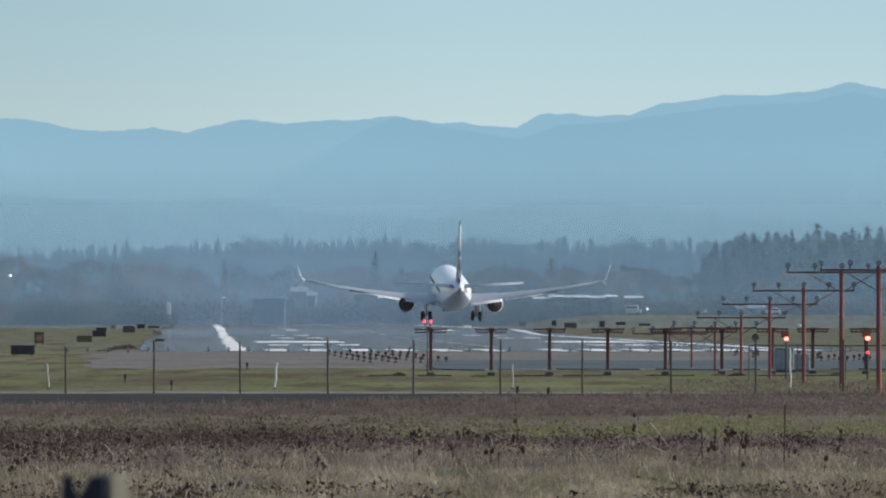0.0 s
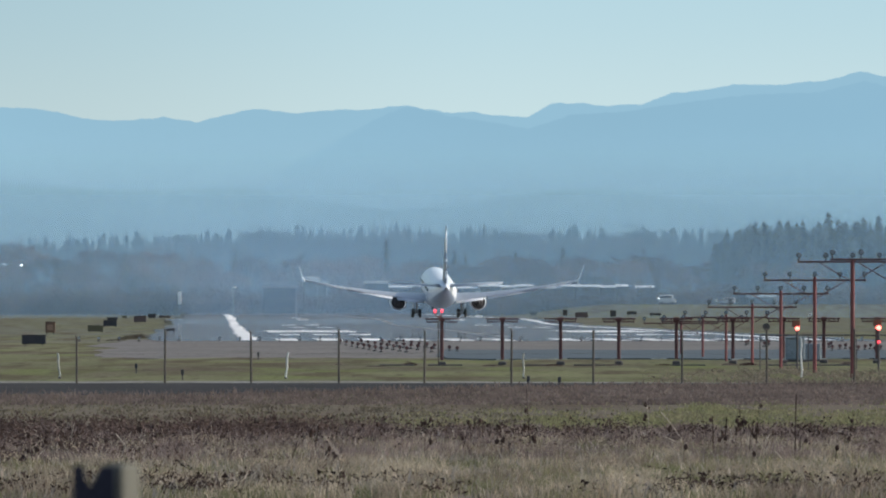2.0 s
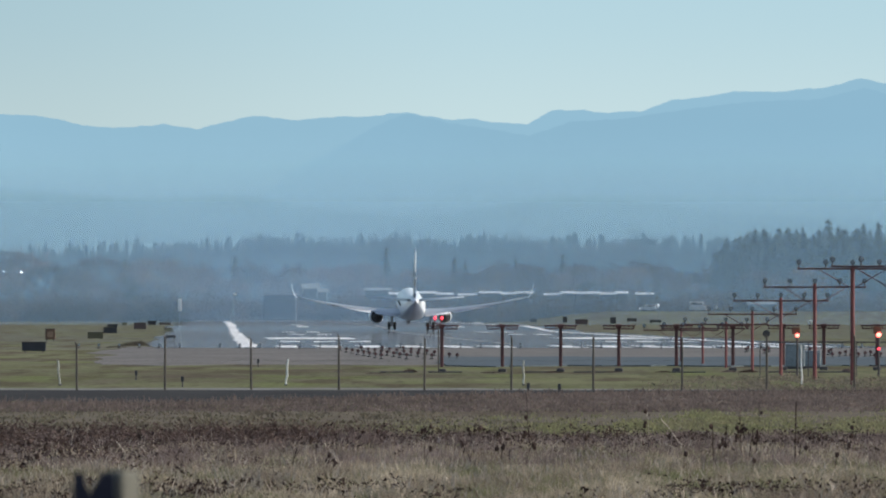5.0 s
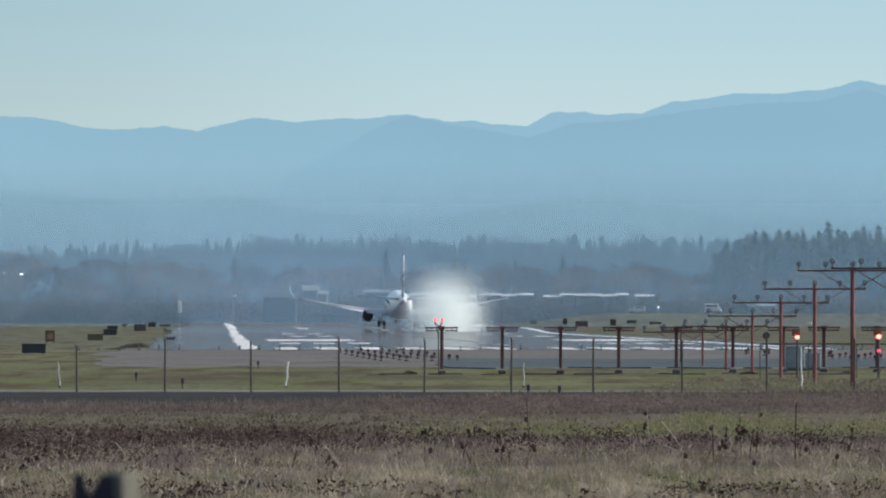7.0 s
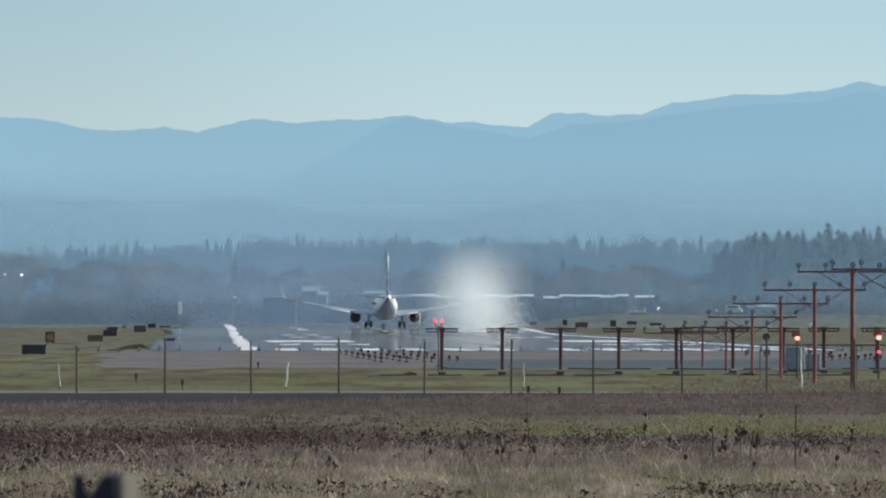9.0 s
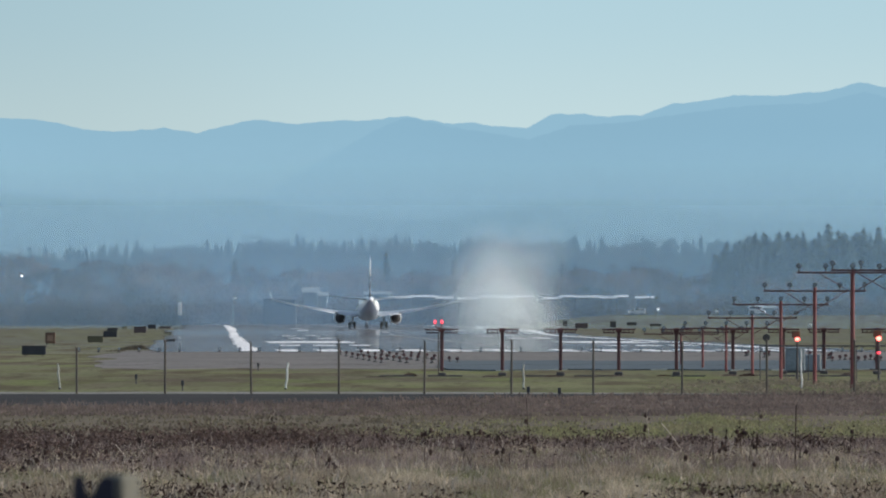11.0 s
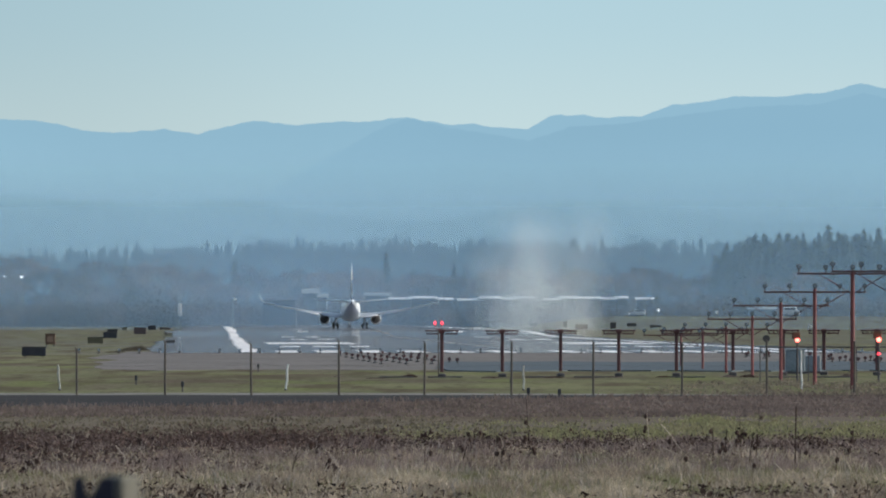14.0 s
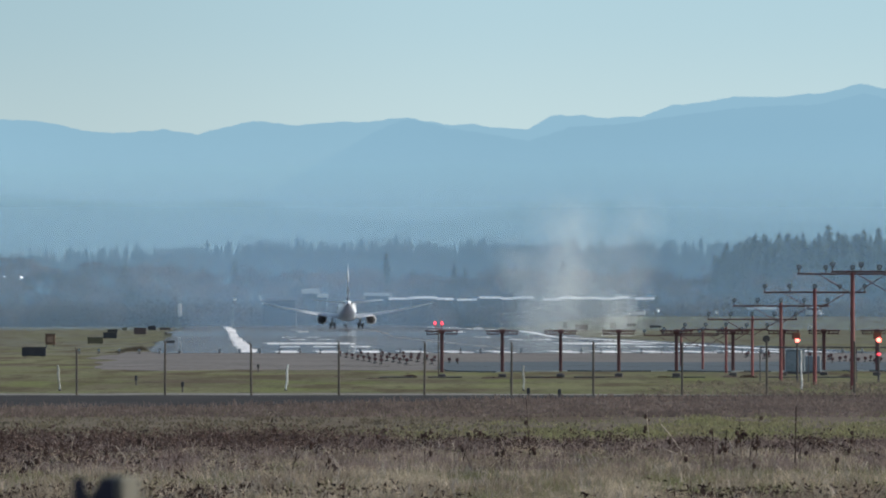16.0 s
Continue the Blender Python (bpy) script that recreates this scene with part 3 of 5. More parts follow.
def tree_kinds():
    kinds = {"fir": [], "bare": [], "shrub": []}
    for s in range(5):
        h, w = 28 + 1.1 * s, 3.5 + 0.35 * s
        t = tagged(empty("fir_tree"), "tall dark fir tree dim in blue haze", "tree", "far tree line")
        vs, fs = fir_mesh(s, h, w)
        hang(new("crown", mesh_of("crown", vs, fs, M_FIR)), t)
        part("trunk", rod_bm((0, 0, -0.3), (0, 0, h * 0.8), 0.42, 0.08, 7), M_TRUNK, t)
        kinds["fir"].append(t)
    for s in range(4):
        h, w = 17 + 1.8 * s, 5.5 + s * 0.6
        t = tagged(empty("bare_tree"), "leafless winter tree in grey-brown haze", "tree", "far tree line")
        vs, fs = bare_mesh(40 + s, h, w)
        hang(new("crown", mesh_of("crown", vs, fs, M_BARE)), t)
        part("trunk", rod_bm((0, 0, -0.3), (0, 0, h * 0.22), 0.45, 0.32, 7), M_TRUNK, t)
        kinds["bare"].append(t)
    for s in range(3):
        t = tagged(empty("shrub"), "dense dull winter thicket below the far trees", "shrub", "far hedge")
        vs, fs = shrub_mesh(80 + s, 7 + 0.7 * s, 5.0)
        hang(new("foliage", mesh_of("foliage", vs, fs, M_SHRUB)), t)
        part("stem", rod_bm((0, 0, -0.2), (0, 0, 2.5), 0.15, 0.08, 6), M_TRUNK, t)
        kinds["shrub"].append(t)
    return kinds


def build_woods():
    kinds = tree_kinds()
    rng = random.Random(5)
    first = {id(t): True for k in kinds.values() for t in k}

    def plant(kind, x, y, s=1.0):
        t = rng.choice(kinds[kind])
        m = pose(x, y, 0, 0, 0, rng.uniform(0, 360))
        if first[id(t)] and s > 0.95:
            first[id(t)] = False
            t.matrix_basis = m
            return
        c = copy_thing(t, m)
        c.scale = (s, s, s * rng.uniform(0.95, 1.05))

    # back rows, far woods: lower towards one end
    shapes = [fir_mesh(200 + q, 28 + q * 0.6, 3.0 + 0.3 * q) for q in range(6)]
    for row, (d0, k0, gap) in enumerate(((3580, 1.0, 1.9), (3500, 0.96, 2.1), (3420, 0.86, 2.6))):
        vs, fs = [], []
        for i in range(int(372 / gap)):
            x = -186 + i * gap + rng.uniform(-1.2, 1.2)
            y = d0 + rng.uniform(-30, 30)
            swell = k0 + 0.06 * noise.noise(Vector((x * 0.03, 1.5 + row, 0))) + 0.05 * noise.noise(Vector((x * 0.15, 4.5 + row, 0))) - 0.13 * max(0.0, min(1.0, (-70 - x) / 70))
            m = Matrix.Translation((x, y, 0)) @ Matrix.Rotation(rng.uniform(0, 6.28), 4, "Z") @ Matrix.Scale(swell * rng.uniform(0.94, 1.02), 4)
            tv, tf = rng.choice(shapes)
            q = len(vs)
            vs += [m @ v for v in tv]
            fs += [tuple(k + q for k in f) for f in tf]
        tagged(new("far_forest", mesh_of("far_forest", vs, fs, M_FIRFAR)), "dense far conifer woods, blue with haze", "woods", kind="stuff")
    for d0, k0 in ((3530, 1.4), (3450, 1.28)):
        for i in range(62):
            x = -186 + i * 6.0 + rng.uniform(-2, 2)
            low = 0.16 * max(0.0, min(1.0, (-70 - x) / 70))
            plant("bare", x, d0 + rng.uniform(-20, 20), (k0 - low) * rng.uniform(0.85, 1.05))
    # darker stand of firs, nearer
    for d0, k0 in ((3180, 0.945), (3150, 0.92), (3120, 0.85)):
        for i in range(58):
            plant("fir", 85.0 + i * 1.25 + rng.uniform(-1.2, 1.2), d0 + rng.uniform(-10, 10), k0 * (0.96 + 0.035 * min(1.0, i / 40) - 0.22 * max(0.0, 1 - i / 7)) * rng.uniform(0.94, 1.03))
    # bare trees and firs before the woods
    for i in range(64):
        plant("bare", -165 + i * 5.2 + rng.uniform(-3, 3), 3240 + rng.uniform(-50, 50), rng.uniform(0.75, 1.1))
    for i in range(56):
        plant("bare", -160 + i * 5.7 + rng.uniform(-3, 3), 3100 + rng.uniform(-30, 30), rng.uniform(0.5, 0.85))
    for i in range(44):
        plant("fir", -165 + i * 7.5 + rng.uniform(-4, 4), 3290 + rng.uniform(-30, 30), rng.uniform(0.5, 0.74))
    # hedges
    for i in range(70):
        plant("shrub", -158 + i * 4.6 + rng.uniform(-2, 2), 2960 + rng.uniform(-40, 40), rng.uniform(0.9, 1.2))
    for i in range(74):
        plant("shrub", -152 + i * 4.1 + rng.uniform(-1.5, 1.5), 2775 + rng.uniform(-8, 8), rng.uniform(0.72, 1.0))
    # any unused first copy joins the back row
    for ts in kinds.values():
        for t in ts:
            if first[id(t)]:
                t.matrix_basis = pose(rng.uniform(100, 150), 3240, 0, 0, 0, rng.uniform(0, 360))


def far_building(x, y, w, d, h, roof, label, bays, skin=None):
    b = tagged(empty("warehouse", pose(x, y, 0)), label, "building", "far warehouses")
    part("wall", box_bm(w, d, h, (0, 0, 0), 0.1), skin or M_FARWALL, b)
    bm = bmesh.new()
    vs = [bm.verts.new(p) for p in ((-w / 2 - .5, -d / 2 - .6, h), (w / 2 + .5, -d / 2 - .6, h), (w / 2 + .5, 0, h + roof), (-w / 2 - .5, 0, h + roof),
                                    (w / 2 + .5, d / 2 + .6, h), (-w / 2 - .5, d / 2 + .6, h))]
    bm.faces.new((vs[0], vs[1], vs[2], vs[3]))
    bm.faces.new((vs[3], vs[2], vs[4], vs[5]))
    bm.faces.new((vs[0], vs[3], vs[5]))
    bm.faces.new((vs[1], vs[4], vs[2]))
    bm.faces.new((vs[0], vs[5], vs[4], vs[1]))
    part("roof", bm, skin or M_ROOF, b)
    for i in range(bays):
        xx = -w / 2 + w * (i + 0.5) / bays
        part("door", box_bm(w / bays * 0.5, 0.12, h * 0.55, (xx, -d / 2 - 0.03, 0.0)), M_GLASS, b)
    return b


def build_far_buildings():
    y = 2800
    k = y / 17956.0
    spans = [(690, 728, 7.6), (728, 772, 7.9), (772, 800, 7.5), (812, 842, 7.3), (850, 886, 7.9), (890, 912, 7.6), (914, 942, 7.9), (965, 992, 7.4), (994, 1016, 7.9), (1018, 1062, 7.8), (1064, 1090, 7.6), (1092, 1110, 7.9), (1128, 1156, 7.6)]
    for a, b, h in spans:
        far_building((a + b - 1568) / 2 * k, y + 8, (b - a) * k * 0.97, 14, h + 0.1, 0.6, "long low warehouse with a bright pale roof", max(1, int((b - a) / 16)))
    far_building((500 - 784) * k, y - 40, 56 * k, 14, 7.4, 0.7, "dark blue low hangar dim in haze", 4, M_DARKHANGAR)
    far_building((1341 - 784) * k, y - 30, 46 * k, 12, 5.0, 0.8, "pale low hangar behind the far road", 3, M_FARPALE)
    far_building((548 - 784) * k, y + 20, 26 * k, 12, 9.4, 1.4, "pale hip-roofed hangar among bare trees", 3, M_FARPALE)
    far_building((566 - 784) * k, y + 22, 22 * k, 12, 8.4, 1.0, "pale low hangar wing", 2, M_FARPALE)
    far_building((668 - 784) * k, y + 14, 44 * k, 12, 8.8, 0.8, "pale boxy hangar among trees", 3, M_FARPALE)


# ---------------------------------------------------------------- airfield things
def build_fence():
    fence = tagged(empty("fence"), "row of dark steel fence posts with thin wires", "fence")
    rng = random.Random(3)
    y = 362.5
    k = y / 17956.0
    xs = [-22, 136, 292, 445, 600, 751, 905, 1050, 1207, 1357, 1512, 1662]
    pts = []
    for u in xs:
        x = (u - 784) * k
        h = 1.62 if u == 136 else 1.86 + rng.uniform(-0.05, 0.08)
        lean = rng.uniform(-0.02, 0.02)
        bm = rod_bm((0, 0, -0.3), (lean, 0, h), 0.042, 0.036, 8)
        ball_bm((lean, 0, h), 0.05, bm, 1)
        rod_bm((lean, 0, h - 0.02), (lean - 0.06, 0.0, h + 0.12), 0.018, 0.014, 6, bm)
        p = part("post", bm, M_POST, fence)
        p.matrix_basis = pose(x, y, 0)
        pts.append(x)
    for z in (0.5, 1.1, 1.7):
        bm = bmesh.new()
        for a, b in zip(pts, pts[1:]):
            for j in range(4):
                u0, u1 = j / 4, (j + 1) / 4
                s0, s1 = -0.05 * 4 * u0 * (1 - u0), -0.05 * 4 * u1 * (1 - u1)
                rod_bm((a + (b - a) * u0, y, z + s0), (a + (b - a) * u1, y, z + s1), 0.0022, None, 4, bm)
        part("wire", bm, M_POST, fence, "thin rusty wire")


def antenna(x, y, h, w):
    """A localizer aerial: a post on a block with a double cross arm."""
    t = tagged(empty("localizer_antenna", pose(x, y, 0)), "faded red T-shaped aerial on a steel post", "antenna", "localizer row")
    part("post", box_bm(0.16, 0.16, h - 0.25, (0, 0, 0.25), 0.02), M_REDDARK, t)
    part("footing", box_bm(0.38, 0.5, 0.22, (0, 0, -0.05), 0.04), M_DARK, t, "dark concrete footing")
    part("head", box_bm(0.28, 0.34, 0.2, (0, 0, h - 0.12), 0.03), M_REDDARK, t)
    for s in (-1, 1):
        bm = box_bm(w / 2 - 0.1, 0.5, 0.07, (s * (w / 4 + 0.06), 0, h - 0.03), 0.01)
        box_bm(w / 2 - 0.16, 0.4, 0.06, (s * (w / 4 + 0.04), 0, h - 0.17), 0.01, bm)
        for q in range(3):
            box_bm(0.04, 0.42, 0.15, (s * (0.25 + 0.22 * q), 0, h - 0.15), 0, bm)
        part("arm", bm, M_REDDARK, t)
    return t


ANT = [(782, 472), (889, 474), (992, 476), (1095, 478), (1197, 480), (1297, 484), (1386, 488), (1458, 490), (1552, 488), (1650, 486)]


def build_localizer():
    for u, y in ANT:
        antenna((u - 784) / 17956.0 * y, y, 2.16, 1.55)
    c = tagged(empty("cable_duct"), "low dark cable duct along the aerial row", "duct")
    a = (660 - 784) / 17956 * 470
    for q in (0, 1, 3, 4, 6, 8, 9, 11):
        sec = part("duct_section", box_bm(1.6, 0.2, 0.07, (0, 0, -0.01), 0.02), M_DARK, c)
        sec.matrix_basis = pose(a + 1.1 + 2.25 * q, 470 + 0.1 * math.sin(q * 1.7), 0, 0, 0, 0.6 * math.sin(q * 2.3))
    # twin obstruction lights on a forked pole over the first aerial
    x = (776 - 784) / 17956 * 471
    o = tagged(empty("obstruction_light", pose(x, 471.3, 0)), "twin red obstruction lamps, lit, on a forked pole", "warning light")
    part("pole", rod_bm((0, 0, 0), (0, 0, 2.26), 0.03), M_POST, o)
    bm = bmesh.new()
    path = [(-0.16, 0, 2.46), (-0.15, 0, 2.36), (-0.09, 0, 2.27), (0, 0, 2.24), (0.09, 0, 2.27), (0.15, 0, 2.36), (0.16, 0, 2.46)]
    for p, q in zip(path, path[1:]):
        rod_bm(p, q, 0.03, None, 8, bm)
    part("fork", bm, M_RED, o)
    for s in (-1, 1):
        bm = ball_bm((s * 0.16, 0, 2.53), 0.062, None, 2, (1, 1, 1.5))
        part("lamp", bm, M_RLIGHT, o, "glowing red glass lamp")


def light_bar(x, y, h, mast_r, lamps=5, pitch=1.03, name_h=True):
    """An approach light bar: a red mast with a cross bar, stays and round lamps."""
    t = tagged(empty("approach_light_bar", pose(x, y, 0)), "red approach light mast with a bar of round lamps", "approach light", "approach light bars")
    part("mast", rod_bm((0, 0, -0.2), (0, 0, h + 0.12), mast_r, mast_r * 0.9, 10), M_RED, t)
    half = pitch * (lamps - 1) / 2
    part("crossbar", box_bm(half * 2 + 0.12, 0.07, 0.07, (0, -0.03, h - 0.05), 0.01), M_REDDARK, t)
    for s in (-1, 1):
        part("stay", rod_bm((s * half * 0.62, -0.03, h - 0.04), (s * 0.08, -0.03, h - 0.75), 0.018), M_REDDARK, t)
    for k in range(lamps):
        xx = -half + pitch * k
        bm = rod_bm((0, 0, 0), (0, 0, 0.16), 0.03, 0.025)
        rod_bm((0, 0.12, 0.24), (0, -0.02, 0.24), 0.055, 0.10, 14, bm)
        lamp = part("lamp", bm, M_LAMP, t, "dark round lamp housing")
        lamp.matrix_basis = pose(xx, -0.03, h)
        bm = rod_bm((0, -0.021, 0.24), (0, -0.03, 0.24), 0.07, 0.06, 14)
        part("lens", bm, M_LENS, lamp)
    return t


def build_approach_lights():
    for x, y, h, r in ((15.7, 389, 4.48, 0.092), (15.35, 419, 3.85, 0.085), (14.95, 449, 3.32, 0.08), (14.6, 479, 2.72, 0.075), (14.2, 509, 2.2, 0.07), (13.8, 539, 1.95, 0.068), (13.35, 569, 1.8, 0.065)):
        light_bar(x, y, h, r)
    light_bar(16.05, 364.5, 4.46, 0.1)


def small_light(name, label, group, lens):
    t = tagged(empty(name), label, "runway light", group)
    part("stem", rod_bm((0, 0, -0.05), (0, 0, 0.2), 0.03), M_DARK, t)
    part("base", rod_bm((0, 0, -0.02), (0, 0, 0.06), 0.16, 0.14, 10), M_DARK, t)
    part("head", rod_bm((0, 0.08, 0.25), (0, -0.08, 0.25), 0.08, 0.11, 12), M_LAMP, t)
    part("lens", rod_bm((0, -0.08, 0.25), (0, -0.09, 0.25), 0.09, 0.08, 12), lens, t)
    return t


def build_ground_lights():
    rng = random.Random(9)
    first = small_light("threshold_light", "small dark threshold lamp on a short stem", "threshold lights", M_LENS)
    y = 783.0
    spots = [-36 + 1.55 * i for i in range(47)]
    for i, x in enumerate(spots):
        m = pose(run_x(y) + x, y + rng.uniform(-1, 1), 0.03, 0, 0, rng.uniform(-6, 6))
        if i == 0:
            first.matrix_basis = m
        elif rng.random() < 0.86:
            copy_thing(first, m)
    bar = small_light("side_row_light", "small dark side row lamp on a short stem", "side row lights", M_REDDARK)
    n = 0
    for j, y in enumerate((600, 615, 630, 646, 663, 682, 703, 727)):
        for side in (-1, 1):
            for k in range(4):
                x = run_x(y) + side * (11.6 + 1.5 * k) - (j - 3.5) * 0.12
                m = pose(x, y + rng.uniform(-2, 2), 0.03, 0, 0, rng.uniform(-10, 10))
                if n == 0:
                    bar.matrix_basis = m
                else:
                    copy_thing(bar, m)
                n += 1


def sign_board(u, v, y, w, h, material, label, legs=2, inset=None, cat="airfield sign"):
    """A boxy sign on short legs; v: height of its lower edge."""
    t = tagged(empty("airfield_sign", pose((u - 784) / 17956.0 * y, y, 0)), label, cat)
    part("panel", box_bm(w, 0.22, h, (0, 0, v), 0.03), material, t)
    part("cap", box_bm(w + 0.06, 0.28, 0.05, (0, 0, v + h - 0.01), 0.01), M_DARK, t)
    for k in range(legs):
        x = 0 if legs == 1 else (-w * 0.36 + w * 0.72 * k / (legs - 1))
        part("leg", rod_bm((x, 0, -0.1), (x, 0, v + 0.05), 0.04), M_DARK, t)
    if inset:
        part("face", box_bm(w * 0.6, 0.03, h * 0.55, (0, -0.12, v + h * 0.22), 0.005), inset, t)
    return t


def build_signs():
    sign_board(60, 0.12, 700, 1.66, 0.60, M_BLACK, "black back of a low airfield sign on two legs")
    sign_board(89, 0.25, 950, 0.92, 0.98, M_ORANGE, "square orange board with a buff centre", 2, M_BUFF)
    sign_board(169, 0.06, 1060, 1.65, 0.62, M_OLIVE, "low olive-brown airfield sign in the grass")
    sign_board(195, 0.05, 1340, 1.8, 0.75, M_BLACK, "wide dark airfield sign")
    sign_board(199, 0.85, 1345, 1.4, 0.35, M_BLACK, "dark airfield sign raised on legs")
    sign_board(248, 0.05, 1650, 2.0, 1.05, M_BROWN, "brown boxy airfield sign")
    sign_board(269, 0.3, 2000, 1.6, 0.8, M_BLACK, "small dark airfield sign")
    sign_board(302, 0.25, 1010, 0.9, 0.22, M_BLACK, "low dark runway edge board")
    sign_board(292, 0.3, 2050, 2.4, 0.4, M_BROWN, "low brown airfield sign")
    sign_board(220, 0.3, 2050, 1.0, 0.4, M_OLIVE, "small olive airfield sign")
    sign_board(1029, 0.4, 2000, 2.5, 0.95, M_BROWN, "brown boxy airfield sign")
    sign_board(1085, 0.5, 2050, 1.2, 1.2, M_DARK, "dark airfield box on legs")
    sign_board(1118, 0.9, 2100, 2.0, 0.6, M_DARK, "dark airfield sign on legs")
    sign_board(1160, 0.7, 2100, 2.4, 0.45, M_DARK, "long dark airfield sign")
    sign_board(1000, 0.6, 2200, 1.0, 1.2, M_DARK, "dark airfield box on legs")
    sign_board(944, 0.6, 2300, 1.6, 0.7, M_DARK, "dim dark airfield sign")


def stake(u, y, h, lean, r=0.035):
    t = tagged(empty("marker_stake", pose((u - 784) / 17956.0 * y, y, 0)), "thin white weathered marker stake", "marker", "marker stakes")
    bm = bmesh.new()
    n = 5
    pts = [(lean * k / n + 0.018 * math.sin(k * 2.1 + u), 0, h * k / n - 0.05) for k in range(n + 1)]
    for a, b in zip(pts, pts[1:]):
        rod_bm(a, b, r, r * 0.9, 7, bm)
    part("rod", bm, M_GREYSTAKE if u in (106, 927) else M_WHITE, t)
    part("foot", rod_bm((0, 0, -0.1), (0, 0, 0.05), r * 1.6), M_DARK, t)


def build_small():
    for u, y, h, lean in ((106, 388, 1.02, -0.08), (506, 388, 1.05, 0.08), (927, 388, 1.0, -0.02), (1419, 389, 1.6, -0.04)):
        stake(u, y, h, lean, 0.04 if u < 1400 else 0.038)
    for u, y in ((241, 418), (323, 379), (457, 520), (905, 398), (935, 345), (990, 340)):
        t = tagged(empty("reflector_post", pose((u - 784) / 17956.0 * y, y, 0)), "short dark reflector post", "marker", "reflector posts")
        part("post", rod_bm((0, 0, -0.1), (0, 0, 0.22), 0.03), M_DARK, t)
        part("head", box_bm(0.11, 0.06, 0.2, (0, 0, 0.2), 0.01), M_BLACK, t)
    # equipment cabinet, stop lamps
    y = 500
    k = y / 17956.0
    c = tagged(empty("equipment_cabinet", pose((1407 - 784) * k, y, 0)), "blue-grey metal equipment cabinet on a plinth", "cabinet")
    part("body", box_bm(0.95, 0.8, 1.05, (0, 0, 0.12), 0.03), M_GREY, c)
    part("plinth", box_bm(1.1, 0.95, 0.14, (0, 0, -0.02), 0.02), M_DARK, c)
    part("roof", box_bm(1.05, 0.9, 0.06, (0, 0, 1.17), 0.02), M_GREY, c)
    d = part("door", box_bm(0.8, 0.03, 0.85, (0, -0.41, 0.22), 0.008), M_GREY, c)
    part("handle", box_bm(0.03, 0.04, 0.18, (0.3, -0.445, 0.6), 0.008), M_DARK, d)
    c2 = tagged(empty("equipment_cabinet", pose((1445 - 784) * k, y + 8, 0)), "low blue-grey metal equipment box", "cabinet")
    part("body", box_bm(1.0, 0.7, 0.8, (0, 0, 0.08), 0.03), M_GREY, c2)
    part("plinth", box_bm(1.1, 0.8, 0.1, (0, 0, -0.02), 0.02), M_DARK, c2)
    part("door", box_bm(0.85, 0.03, 0.62, (0, -0.36, 0.16), 0.008), M_GREY, c2)
    for u, v, yy, two in ((1411, 603, 440, False), (1555, 602, 440, True)):
        kk = yy / 17956.0
        z = EYE_Z + (562 - v) * kk
        t = tagged(empty("obstruction_light", pose((u - 784) * kk, yy, 0)), "lit red warning lamp on an orange box and post", "warning light")
        part("post", rod_bm((0, 0.06, -0.1), (0, 0.06, z), 0.05), M_DARK, t)
        part("box", box_bm(0.36, 0.2, 0.3, (-0.05, 0.12, z + 0.06), 0.02), M_ORANGE, t, "faded orange box")
        part("lamp", ball_bm((0, -0.06, z), 0.10 if two else 0.085, None, 2, (1.15, 0.8, 1)), M_WLIGHT, t, "glowing red lamp")
        if two:
            part("lamp", ball_bm((0.0, -0.06, EYE_Z + (562 - 627) * kk), 0.07, None, 2, (1.2, 0.8, 0.8)), M_RLIGHT, t, "small glowing red lamp")
    # low cable rail between the warning lamps
    kk = 441 / 17956.0
    rail = tagged(empty("cable_rail", pose((1345 - 784) * kk, 441, 0)), "thin dark cable rail on short posts", "rail")
    for q in range(4):
        part("post", rod_bm((2.1 * q, 0, -0.1), (2.1 * q, 0, 1.5), 0.022), M_DARK, rail)
        part("rail_section", box_bm(2.1, 0.05, 0.06, (2.1 * q + 1.05, 0, 1.47), 0.01), M_DARK, rail)
    # dark round floodlight on a pole
    t = tagged(empty("round_sensor", pose((1356 - 784) * 470 / 17956.0, 470, 0)), "dark round sensor head on a thin pole", "sensor")
    part("pole", rod_bm((0, 0, -0.1), (0, 0, 1.65), 0.03), M_DARK, t)
    part("head", rod_bm((0, 0.1, 1.8), (0, -0.1, 1.8), 0.15, 0.17, 16), M_DARK, t)
    # mast lamp, white boxes and far lamps
    for u, y, h, lab in ((412, 1900, 5.9, "slim pale mast with a lamp head"),):
        t = tagged(empty("light_mast", pose((u - 784) * y / 17956.0, y, 0)), lab, "mast")
        part("pole", rod_bm((0, 0, -0.1), (0, 0, h), 0.07, 0.05), M_GREY, t)
        part("arm", rod_bm((0, 0, h), (0.5, 0, h + 0.25), 0.06), M_GREY, t)
        part("head", box_bm(0.6, 0.4, 0.25, (0.4, 0, h + 0.15), 0.05), M_WHITE, t)
    for u, v0, v1, y, w in ((318, 560, 538, 2500, 0.9), (847, 586, 580, 1880, 1.4), (1165, 553, 547, 2500, 0.6), (1434, 581, 577, 2050, 0.6), (1268, 556, 551, 2500, 0.6)):
        kk = y / 17956.0
        z1 = EYE_Z + (562 - v1) * kk
        z0 = max(0.0, EYE_Z + (562 - v0) * kk)
        t = tagged(empty("equipment_box", pose((u - 784) * kk, y, 0)), "small white equipment box on a post", "equipment")
        part("body", box_bm(w, 0.6, max(z1 - z0, 0.5), (0, 0, z0), 0.06), M_WHITE, t)
        part("post", rod_bm((0, 0, -0.1), (0, 0, z0 + 0.1), 0.06), M_GREY, t)
